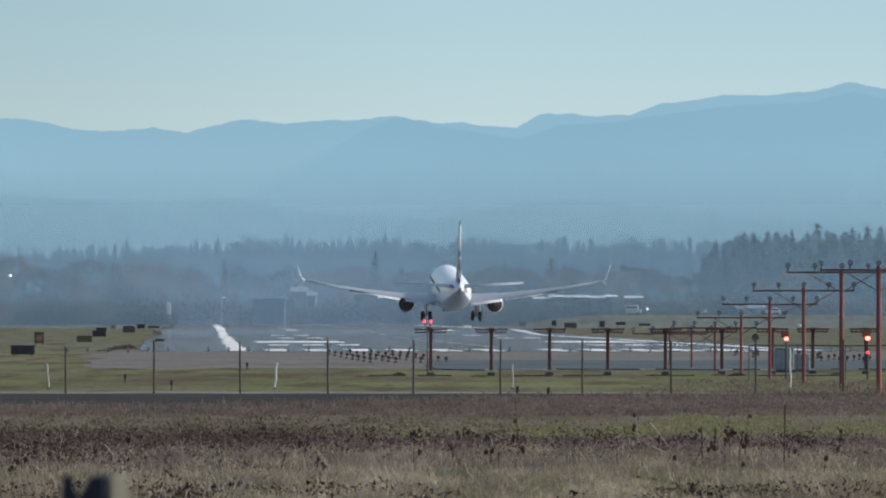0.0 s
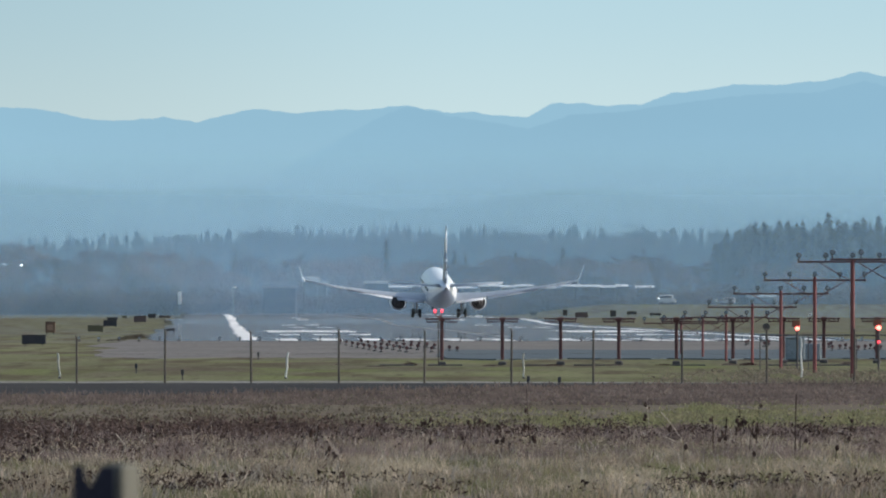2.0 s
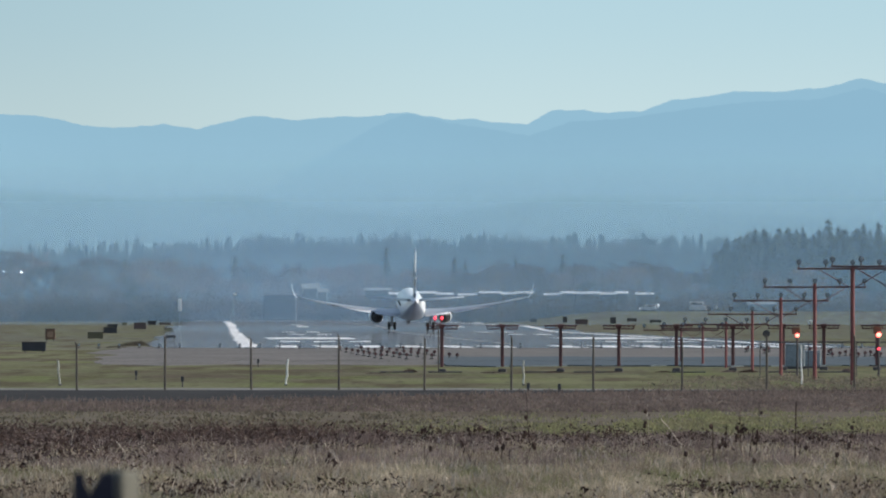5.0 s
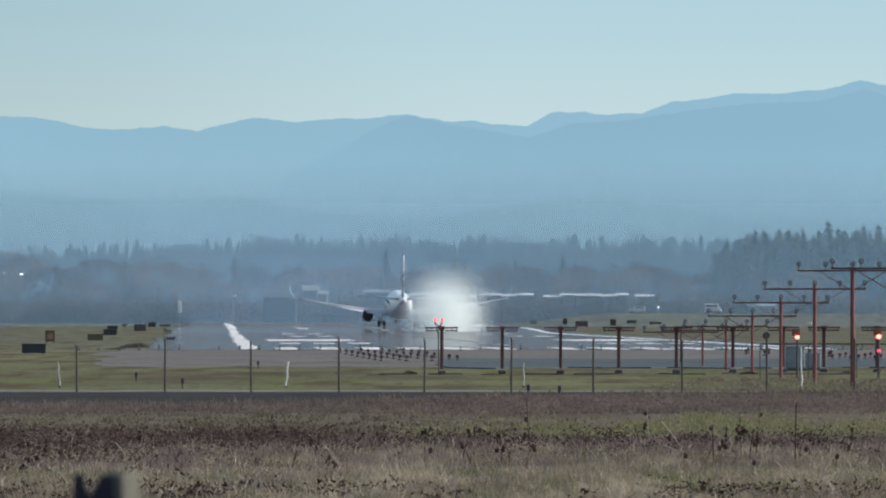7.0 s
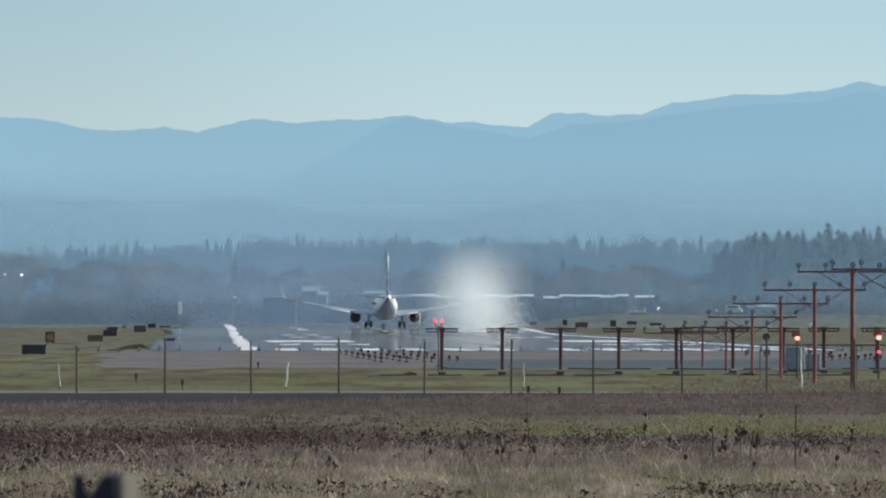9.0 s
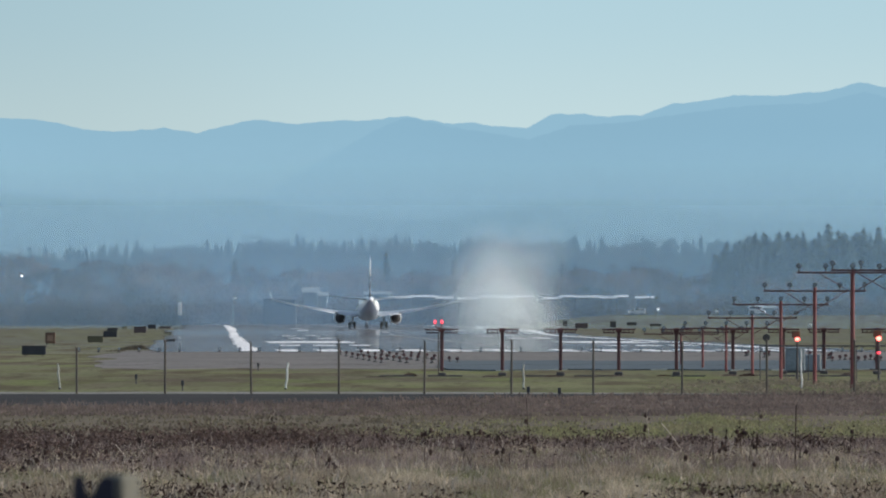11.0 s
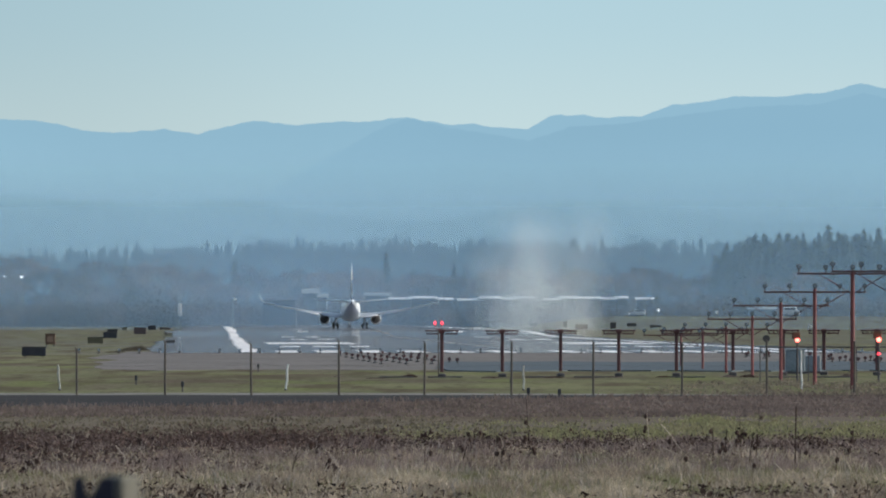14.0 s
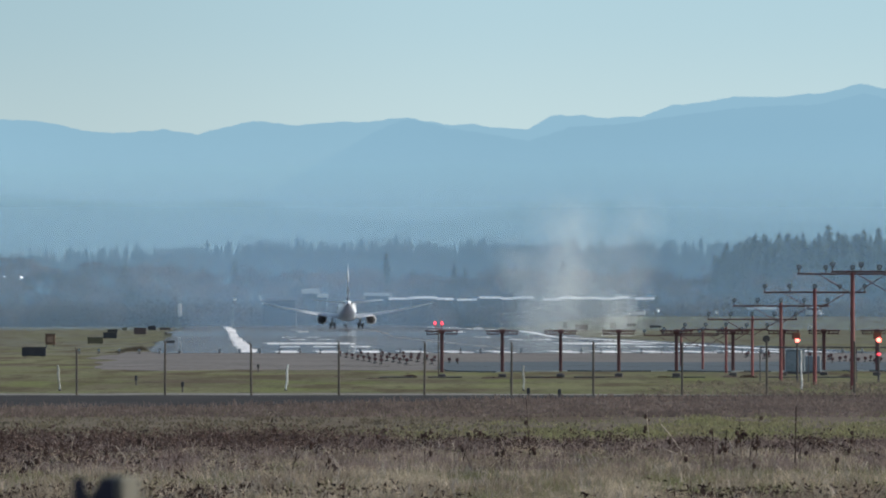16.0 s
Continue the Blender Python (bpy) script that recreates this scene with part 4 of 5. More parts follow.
        if u == 1165:
            part("lamp", ball_bm((0, -0.4, (z0 + z1) / 2), 0.14, None, 2), M_FARLIGHT, t, "glowing white lamp")
    for u, v in ((38, 491), (8, 490)):
        y = 2830
        kk = y / 17956.0
        z = EYE_Z + (562 - v) * kk
        t = tagged(empty("yard_light", pose((u - 784) * kk, y, 0)), "bright distant yard lamp on a pole", "lamp")
        part("pole", rod_bm((0, 0, -0.1), (0, 0, z), 0.05, 0.04), M_GREY, t)
        part("lamp", ball_bm((0, -0.2, z), 0.30 if u == 38 else 0.12, None, 2, (1.5, 0.6, 0.8)), M_FARLIGHT, t, "glowing white lamp")


def tussock(x, y, w, h, seed, material):
    """A low mound of bent grass blades."""
    rng = random.Random(seed)
    vs, fs = [], []
    for _ in range(260):
        a, q = rng.uniform(0, 6.283), math.sqrt(rng.random())
        c = Vector((math.cos(a) * q * w / 2, math.sin(a) * q * w / 2, -0.02))
        tip = c + Vector((rng.gauss(0, 0.12) * w, rng.gauss(0, 0.12) * w, h * (1 - 0.7 * q * q) * rng.uniform(0.6, 1.05)))
        side = Vector((0.03 * w, 0.01, 0))
        k = len(vs)
        vs += [c - side, c + side, tip]
        fs.append((k, k + 1, k + 2))
    t = tagged(new("grass_tussock", mesh_of("grass_tussock", vs, fs, material)), "low tussock of dark dead grass on the turf", "grass", "tussocks")
    t.matrix_basis = pose(x, y, 0)


def build_tussocks():
    for k, (u, y, w, h) in enumerate(((726, 472, 0.62, 0.24), (665, 462, 1.0, 0.10), (868, 466, 0.9, 0.12), (980, 468, 0.8, 0.14), (1085, 470, 0.9, 0.13), (1290, 474, 0.7, 0.16), (1325, 472, 0.8, 0.2),
                                      (1500, 476, 0.7, 0.22), (242, 850, 2.0, 0.55), (226, 835, 1.3, 0.35), (205, 800, 1.6, 0.2), (600, 475, 0.7, 0.08), (1175, 472, 0.8, 0.12))):
        tussock((u - 784) / 17956.0 * y, y, w, h, 300 + k, M_OLIVETURF if y > 600 else M_BROWNTURF if k % 3 else M_WEED)


# ---------------------------------------------------------------- airliner
def foil(chord, thick, n=9):
    """A closed aerofoil, from its leading edge backwards (x along the chord)."""
    up, lo = [], []
    for i in range(n):
        u = 0.5 - 0.5 * math.cos(math.pi * i / (n - 1))
        y = 5 * thick * (0.2969 * math.sqrt(u) - 0.126 * u - 0.3516 * u * u + 0.2843 * u ** 3 - 0.1036 * u ** 4)
        up.append((u * chord, y * chord * 1.1))
        lo.append((u * chord, -y * chord * 0.9))
    return up + lo[-2:0:-1]


def surface(stations, upright=False):
    """A wing-like skin. Stations: span x, leading edge y, height z, chord, thickness, twist in degrees."""
    rings = []
    for x, le, z, chord, th, tw in stations:
        ring = []
        for a, b in foil(chord, th):
            ca, sa2 = math.cos(radians(tw)), math.sin(radians(tw))
            a2, b2 = a * ca + b * sa2, -a * sa2 + b * ca
            ring.append((b2 + x, le - a2, z) if upright else (x, le - a2, z + b2))
        rings.append(ring)
    return ring_loft(rings)


def tube(profile, seg=28):
    """A round body along y. Profile: y, radius, height of centre, flattening."""
    return ring_loft([[(r * math.cos(a) , y, z + r * fl * math.sin(a)) for a in [2 * math.pi * i / seg for i in range(seg)]] for y, r, z, fl in profile])


def build_airliner():
    air = tagged(empty("airliner"), "white twin-engine airliner with dark tail, wheels down", "aircraft")
    body = part("fuselage", tube([(18.8, 0.08, 2.85, 1), (18.3, 0.62, 2.88, 1), (17.2, 1.12, 2.98, 1), (15.5, 1.58, 3.15, 1.03), (13.5, 1.84, 3.28, 1.05), (11.5, 1.9, 3.32, 1.06),
                                  (4, 1.9, 3.32, 1.06), (-4, 1.9, 3.32, 1.06), (-8, 1.9, 3.34, 1.05), (-11, 1.76, 3.48, 1.05), (-14, 1.42, 3.80, 1.05), (-17, 0.95, 4.22, 1.08),
                                  (-19, 0.58, 4.5, 1.1), (-20.4, 0.30, 4.68, 1.1), (-20.7, 0.16, 4.72, 1.0)]), M_AIRWHITE, air, smooth=True)
    # shade under the body is put into the colour of downward faces
    body.data.materials.append(M_BELLYSHADE)
    for poly in body.data.polygons:
        if poly.normal.z < -0.42:
            poly.material_index = 1
    part("tail_exhaust", rod_bm((0, -20.65, 4.72), (0, -20.85, 4.73), 0.16, 0.13, 14), M_DARK, body, "dark exhaust of the tail")
    part("belly_fairing", tube([(5.5, 0.4, 1.8, 0.5), (4, 1.6, 1.95, 0.5), (0, 1.95, 2.0, 0.52), (-4, 1.7, 2.0, 0.5), (-6.5, 0.4, 2.0, 0.4)]), M_AIRGREY, body, "grey belly fairing", True)
    bm = bmesh.new()
    for side in (-1, 1):
        for i in range(34):
            yy = 12.5 - i * 0.72
            box_bm(0.03, 0.26, 0.36, (side * 1.875, yy, 3.62), 0.0, bm)
    part("window_row", bm, M_GLASS, body, "row of dark cabin windows")
    for s in (-1, 1):
        wing = part("wing", surface([(s * 0.9, 5.0, 2.05, 8.3, 0.13, 1), (s * 1.9, 4.4, 2.12, 7.6, 0.13, 1), (s * 5.4, 1.9, 2.5, 5.0, 0.12, 0.5), (s * 9, -0.2, 3.04, 3.9, 0.11, 0),
                                     (s * 13, -2.5, 3.75, 2.8, 0.10, -1), (s * 16.9, -4.7, 4.62, 1.75, 0.10, -2)]), M_AIRGREY, air, smooth=True)
        part("winglet", surface([(s * 16.88, -4.72, 4.61, 1.72, 0.09, 0), (s * 17.25, -5.05, 4.92, 1.4, 0.09, 0), (s * 17.5, -5.5, 5.47, 1.05, 0.09, 0), (s * 17.82, -6.3, 6.67, 0.42, 0.09, 0)], True),
             M_AIRWHITE, wing, "upswept white winglet", True)
        part("winglet_strake", surface([(s * 17.0, -5.2, 4.62, 1.1, 0.08, 0), (s * 17.5, -6.0, 4.07, 0.35, 0.08, 0)], True), M_AIRWHITE, wing, "small downturned winglet blade", True)
        part("flap", surface([(s * 2.0, -3.0, 1.98, 1.2, 0.13, 12), (s * 5.4, -3.0, 2.4, 1.1, 0.12, 12)]), M_FLAPLIT, wing, "lowered inboard flap", True)
        part("flap", surface([(s * 6.0, -3.1, 2.49, 1.05, 0.12, 12), (s * 11.8, -4.3, 3.55, 0.75, 0.11, 12)]), M_FLAPLIT, wing, "lowered outboard flap", True)
        part("aileron", surface([(s * 11.9, -4.25, 3.57, 0.72, 0.10, 4), (s * 16.2, -5.85, 4.48, 0.45, 0.10, 4)]), M_FLAPLIT, wing, "pale aileron", True)
        for fx, fy, fz in ((s * 3.6, -2.6, 1.75), (s * 7.4, -2.5, 2.35), (s * 10.2, -3.0, 2.85)):
            part("flap_fairing", tube([(fy + 1.2, 0.08, fz + 0.15, 1), (fy, 0.22, fz, 1.1), (fy - 1.6, 0.16, fz - 0.3, 1.1), (fy - 2.2, 0.03, fz - 0.42, 1)], 10), M_AIRGREY, wing, smooth=True)
        eng = part("engine", tube([(6.1, 0.86, 1.42, 0.97), (5.9, 1.0, 1.42, 0.97), (4.8, 1.08, 1.42, 0.98), (3.2, 1.05, 1.44, 1), (2.0, 0.92, 1.46, 1), (1.95, 0.78, 1.46, 1), (2.4, 0.74, 1.46, 1)], 24), M_NACELLE, air, "white engine nacelle", True)
        part("lip", tube([(6.15, 0.84, 1.42, 0.97), (6.2, 0.92, 1.42, 0.97), (5.95, 1.03, 1.42, 0.97), (5.85, 1.02, 1.42, 0.97)], 24), M_CHROME, eng, "bright metal intake lip", True)
        part("core_nozzle", tube([(2.6, 0.62, 1.46, 1), (1.2, 0.5, 1.48, 1), (0.7, 0.42, 1.49, 1), (0.75, 0.3, 1.49, 1)], 20), M_DARK, eng, "dark metal core nozzle", True)
        # dark disc in place of the shade inside the duct
        part("fan_duct", rod_bm((0, 2.06, 1.46), (0, 1.93, 1.46), 0.86, 0.84, 24), M_DARK, eng, "dark fan duct exit")
        part("exhaust_cone", tube([(1.0, 0.26, 1.49, 1), (0.2, 0.05, 1.49, 1)], 14), M_DARK, eng, smooth=True)
        part("pylon", surface([(0, 4.4, 2.2, 5.4, 0.07, 0), (0, 5.0, 2.6, 4.4, 0.07, 0)], True), M_AIRWHITE, eng)
        for ob in [eng]:
            ob.location.x = s * 5.05
        tail = part("tailplane", surface([(s * 0.4, -15.2, 4.75, 3.9, 0.10, 0), (s * 7.15, -18.9, 5.35, 1.5, 0.10, 0)]), M_AIRGREY, air, smooth=True)
        part("elevator", surface([(s * 0.9, -18.3, 4.81, 1.0, 0.08, 3), (s * 6.9, -20.0, 5.33, 0.5, 0.08, 3)]), M_AIRWHITE, tail, "pale elevator", True)
        gear = empty("main_gear")
        gear.parent = air
        gear.location = (s * 2.86, 0, 0)
        part("strut", rod_bm((0, 0, 0.56), (-s * 0.1, 0.2, 2.6), 0.14, 0.17, 12), M_STRUT, gear)
        part("axle", rod_bm((-0.6, 0, 0.565), (0.6, 0, 0.565), 0.09), M_STRUT, gear)
        part("gear_door", box_bm(0.06, 1.0, 1.1, (s * 0.42, 0.1, 1.15), 0.02), M_AIRWHITE, gear)
        for w in (-0.43, 0.43):
            wheel = part("wheel", rod_bm((-0.2, 0, 0), (0.2, 0, 0), 0.30, None, 18), M_STRUT, gear)
            wheel.location = (w, 0, 0.565)
            bm = ring_loft([[(x, r * math.cos(a), r * math.sin(a)) for a in [2 * math.pi * i / 24 for i in range(24)]] for x, r in ((-0.19, 0.31), (-0.2, 0.46), (-0.13, 0.55), (0.13, 0.55), (0.2, 0.46), (0.19, 0.31))], False)
            part("tyre", bm, M_TYRE, wheel, smooth=True)
    fin = part("fin", surface([(0, -11.6, 5.1, 8.0, 0.06, 0), (0, -13.2, 5.6, 6.2, 0.06, 0), (0, -17.5, 10.6, 3.1, 0.065, 0), (0, -18.9, 12.3, 2.1, 0.06, 0), (0, -19.1, 12.5, 1.7, 0.04, 0)], True), M_NAVY, air, "dark navy tail fin", True)
    part("rudder", surface([(0, -18.0, 5.3, 1.75, 0.17, 0), (0, -19.12, 9.0, 1.36, 0.18, 0)], True), M_NAVY, fin, "dark lower rudder", True)
    part("rudder", surface([(0, -19.13, 9.01, 1.36, 0.18, 0), (0, -20.0, 11.9, 1.05, 0.18, 0)], True), M_AIRWHITE, fin, "white upper rudder", True)
    for z, tall in ((5.9, 0.9), (8.0, 0.3)):
        part("stripe", box_bm(0.28, 0.05, tall, (0.03, -19.96 - (z - 6.2) * 0.195, z), 0.01), M_AIRWHITE, fin, "white band on the fin")
    for ob in list(air.children):
        if not ob.name.startswith("main_gear"):
            ob.location.z = 0.32
    nose = empty("nose_gear")
    nose.parent = air
    nose.location = (0, 15.0, 0)
    part("strut", rod_bm((0, 0, 0.34), (0, 0.15, 2.3), 0.09, 0.11), M_STRUT, nose)
    for w in (-0.2, 0.2):
        wheel = part("wheel", rod_bm((-0.09, 0, 0), (0.09, 0, 0), 0.18, None, 14), M_STRUT, nose)
        wheel.location = (w, 0, 0.345)
        bm = ring_loft([[(x, r * math.cos(a), r * math.sin(a)) for a in [2 * math.pi * i / 18 for i in range(18)]] for x, r in ((-0.09, 0.18), (-0.1, 0.3), (-0.05, 0.345), (0.05, 0.345), (0.1, 0.3), (0.09, 0.18))], False)
        part("tyre", bm, M_TYRE, wheel, smooth=True)
    return air


def far_vehicle(name, label, cat, length, height, bonnet):
    """A small road vehicle pointing along -x, its wheels on z = 0."""
    t = tagged(empty(name), label, cat)
    body = box_bm(length, 1.8, height * 0.5, (0, 0, 0.35), 0.12)
    part("body", body, M_WHITE, t)
    part("cabin", box_bm(length - bonnet, 1.66, height * 0.5, (bonnet / 2, 0, 0.3 + height * 0.5), 0.15), M_WHITE, t)
    part("window", box_bm(length - bonnet - 0.6, 1.69, height * 0.24, (bonnet / 2, 0, 0.42 + height * 0.6), 0.03), M_GLASS, t, "dark side glass")
    for x in (-length * 0.32, length * 0.32):
        for y in (-0.8, 0.8):
            w = part("wheel", rod_bm((x, y - 0.1, 0.33), (x, y + 0.1, 0.33), 0.33, None, 14), M_TYRE, t)
            part("rim", rod_bm((x, y - 0.112, 0.33), (x, y + 0.112, 0.33), 0.18, None, 10), M_STRUT, w)
    for y in (-0.6, 0.6):
        part("headlight", ball_bm((-length / 2, y, 0.75), 0.16, None, 2, (0.5, 1.0, 0.8)), M_FARLIGHT, t, "lit white headlight")
    return t


# ---------------------------------------------------------------- near vegetation
FOV_K = 0.0462      # half width of the verge that matters, per metre of distance


def scatter(name, label, n, d0, d1, height, width, lean, material, seed, keep=None, category="grass"):
    """Thin bent blades strewn between the distances d0 and d1, in tufts."""
    rng = np.random.default_rng(seed)
    d = 1.0 / rng.uniform(1.0 / d1, 1.0 / d0, n * 3)
    x = rng.uniform(-FOV_K, FOV_K, n * 3) * d
    tuft = np.array([noise.noise(Vector((a * 0.9, b * 0.22, seed))) + 0.6 * noise.noise(Vector((a * 3.1, b * 0.7, seed))) for a, b in zip(x, d)])
    ok = tuft + rng.uniform(-0.45, 0.45, n * 3) > 0.0
    if keep is not None:
        ok &= keep(x, d, rng)
    x, d, tuft = x[ok][:n], d[ok][:n], tuft[ok][:n]
    m = len(x)
    h = rng.uniform(height[0], height[1], m) * (0.75 + 0.6 * np.clip(tuft, 0, 0.8))
    w = rng.uniform(width[0], width[1], m)
    lx, ly = rng.normal(0, lean, m) * h, rng.normal(0, lean, m) * h
    a = rng.uniform(0, math.pi, m)
    cx, cy = np.cos(a) * w, np.sin(a) * w * 0.5
    z0 = np.full(m, -0.03)
    v = np.stack([np.stack([x - cx, d - cy, z0], 1), np.stack([x + cx, d + cy, z0], 1),
                  np.stack([x + lx * 0.35 + cx * 0.8, d + ly * 0.35 + cy, h * 0.6], 1), np.stack([x + lx * 0.35 - cx * 0.8, d + ly * 0.35 - cy, h * 0.6], 1),
                  np.stack([x + lx, d + ly, h], 1)], 1).reshape(-1, 3)
    k = np.arange(m)[:, None] * 5
    faces = (k + np.array([[0, 1, 2, 3]])).tolist() + (k + np.array([[3, 2, 4]])).tolist()
    tagged(new(name, mesh_of(name, v.tolist(), faces, material)), label, category, kind="stuff")


def leaf_clumps(name, label, n, d0, d1, height, size, material, seed, keep=None, per=16):
    """Low weeds: curled leaf scraps round many centres."""
    rng = np.random.default_rng(seed)
    d = 1.0 / rng.uniform(1.0 / d1, 1.0 / d0, n * 3)
    x = rng.uniform(-FOV_K, FOV_K, n * 3) * d
    tuft = np.array([noise.noise(Vector((a * 0.6, b * 0.12, seed + 0.5))) for a, b in zip(x, d)])
    ok = tuft + rng.uniform(-0.4, 0.4, n * 3) > 0.05
    if keep is not None:
        ok &= keep(x, d, rng)
    x, d = x[ok][:n], d[ok][:n]
    m = len(x)
    big = rng.uniform(0.6, 1.3, m)
    c = np.stack([x, d, np.zeros(m)], 1)[:, None, :] + rng.normal(0, 1, (m, per, 3)) * np.array([0.13, 0.13, 0.0]) * big[:, None, None]
    c[:, :, 2] = np.abs(rng.normal(0.45, 0.3, (m, per))) * height * big[:, None]
    tri = c[:, :, None, :] + rng.normal(0, size, (m, per, 3, 3)) * np.array([1.0, 1.0, 0.9])
    v = tri.reshape(-1, 3)
    faces = (np.arange(len(v) // 3)[:, None] * 3 + np.array([[0, 1, 2]])).tolist()
    tagged(new(name, mesh_of(name, v.tolist(), faces, material)), label, "weeds", kind="stuff")


def right_side(x, d, rng):
    return x / d * 17956 + rng.normal(0, 120, len(x)) > 0


def left_side(x, d, rng):
    return x / d * 17956 + rng.normal(0, 100, len(x)) < -170


def off_road(x, d, rng):
    edge = np.interp(x, [-30, -8, -3, 1, 6, 12, 30], [311, 312, 326, 340, 351, 358, 361])
    return d < edge + rng.normal(0, 1.2, len(x))


def green_side(x, d, rng):
    lush = np.array([noise.noise(Vector((a * 0.22, b * 0.035, 4.0))) + 0.5 * noise.noise(Vector((a * 0.8, b * 0.1, 9.0))) for a, b in zip(x, d)])
    return right_side(x, d, rng) & off_road(x, d, rng) & (lush + rng.normal(0, 0.18, len(x)) > -0.2) & (d < 258 + 0.05 * x / d * 17956 + rng.normal(0, 6, len(x)))


def brown_side(x, d, rng):
    return (x / d * 17956 + rng.normal(0, 160, len(x)) < 60) & off_road(x, d, rng)


def bush_side(x, d, rng):
    return x / d * 17956 + rng.normal(0, 60, len(x)) > 470


def straw_side(x, d, rng):
    return rng.random(len(x)) < np.interp(x / d * 17956, [-784, -480, -150], [0.4, 0.7, 1.0])


def far_left(x, d, rng):
    return x / d * 17956 + rng.normal(0, 130, len(x)) < -430


def verge_side(x, d, rng):
    edge = np.interp(x, [-30, -8, -3, 1, 6, 12, 30], [311, 312, 326, 340, 351, 358, 361])
    return (d > edge - 16) & (d < edge + np.abs(rng.normal(0, 4.5, len(x))))


def build_verge():
    scatter("dry_grass", "pale dry winter grass in rough tufts", 74000, 146, 205, (0.08, 0.26), (0.0035, 0.008), 0.5, M_STRAW, 1, straw_side)
    scatter("fine_grass", "fine grey-brown dead grass stems", 50000, 178, 226, (0.10, 0.30), (0.004, 0.008), 0.25, M_DEAD, 2)
    scatter("green_grass", "short green grass among dead weeds", 40000, 146, 208, (0.07, 0.20), (0.004, 0.009), 0.45, M_GREENGRASS, 3)
    scatter("pale_stems", "sparse pale straw stems catching the sun", 5000, 146, 215, (0.16, 0.36), (0.006, 0.011), 0.5, M_STALK, 14)
    scatter("mown_grass", "short green grass beyond the weeds", 34000, 224, 294, (0.04, 0.11), (0.009, 0.022), 0.5, M_LUSH, 13, green_side)
    scatter("turf", "short olive turf beyond the weeds", 15000, 225, 345, (0.03, 0.10), (0.012, 0.03), 0.5, M_OLIVETURF, 4, brown_side)
    scatter("brown_grass", "low brown dead grass by the road", 26000, 284, 361, (0.04, 0.12), (0.012, 0.028), 0.5, M_BROWNTURF, 5, off_road)
    scatter("verge_grass", "ragged dead grass hanging over the road edge", 9000, 295, 365, (0.06, 0.26), (0.012, 0.026), 0.4, M_BROWNTURF, 21, verge_side)
    scatter("lush_grass", "short green grass under the seed heads", 26000, 150, 205, (0.07, 0.20), (0.005, 0.010), 0.45, M_LUSH, 24, right_side)
    leaf_clumps("red_weeds", "dark reddish-brown withered weed bed", 1700, 168, 236, 0.30, 0.030, M_WEED, 25, far_left)
    leaf_clumps("brown_weeds", "low reddish-brown withered weeds", 1500, 198, 226, 0.36, 0.028, M_WEED, 7, left_side)
    leaf_clumps("dark_weeds", "dark withered weeds with curled leaves", 520, 200, 221, 0.34, 0.026, M_SEED, 8, right_side)
    leaf_clumps("mixed_weeds", "brown withered weeds scattered in dead grass", 420, 186, 222, 0.30, 0.024, M_WEED, 10)
    leaf_clumps("near_weeds", "dark curled weed leaves in dry grass", 330, 147, 159, 0.22, 0.030, M_SEED, 9)
    leaf_clumps("olive_scrub", "low olive-brown scrub round the light masts", 1500, 363, 425, 0.20, 0.035, M_SCRUB, 11, bush_side)


def weed(u, v, h, bend, label, material, heads=0, seed=0, side=3, r=0.0105):
    """A single stalk with side shoots; v sets how far off it stands."""
    rng = random.Random(seed)
    d = EYE_Z * 17956.0 / (v - 562)
    t = tagged(empty("weed_stalk", pose((u - 784) / 17956.0 * d, d, 0)), label, "weed", "tall weed stalks")
    bm = bmesh.new()
    pts = [Vector((bend * (k / 5) ** 1.4, 0, h * k / 5 - 0.02)) for k in range(6)]
    for a, b in zip(pts, pts[1:]):
        rod_bm(a, b, r, r * 0.85, 5, bm)
    part("stem", bm, material, t)
    for k in range(side):
        a = pts[2 + k % 4] if h > 0.3 else pts[3]
        b = a + Vector((rng.uniform(-0.14, 0.14), rng.uniform(-0.05, 0.05), rng.uniform(0.06, 0.2)))
        part("shoot", rod_bm(a, b, r * 0.6, r * 0.4, 5), material, t)
        if k < heads:
            bm = ball_bm(b, 0.036, None, 2, (1, 1, 1.35))
            for v in bm.verts:
                v.co += Vector((rng.gauss(0, 0.007), rng.gauss(0, 0.007), rng.gauss(0, 0.009)))
            part("seed_head", bm, M_SEED, t)
    return t


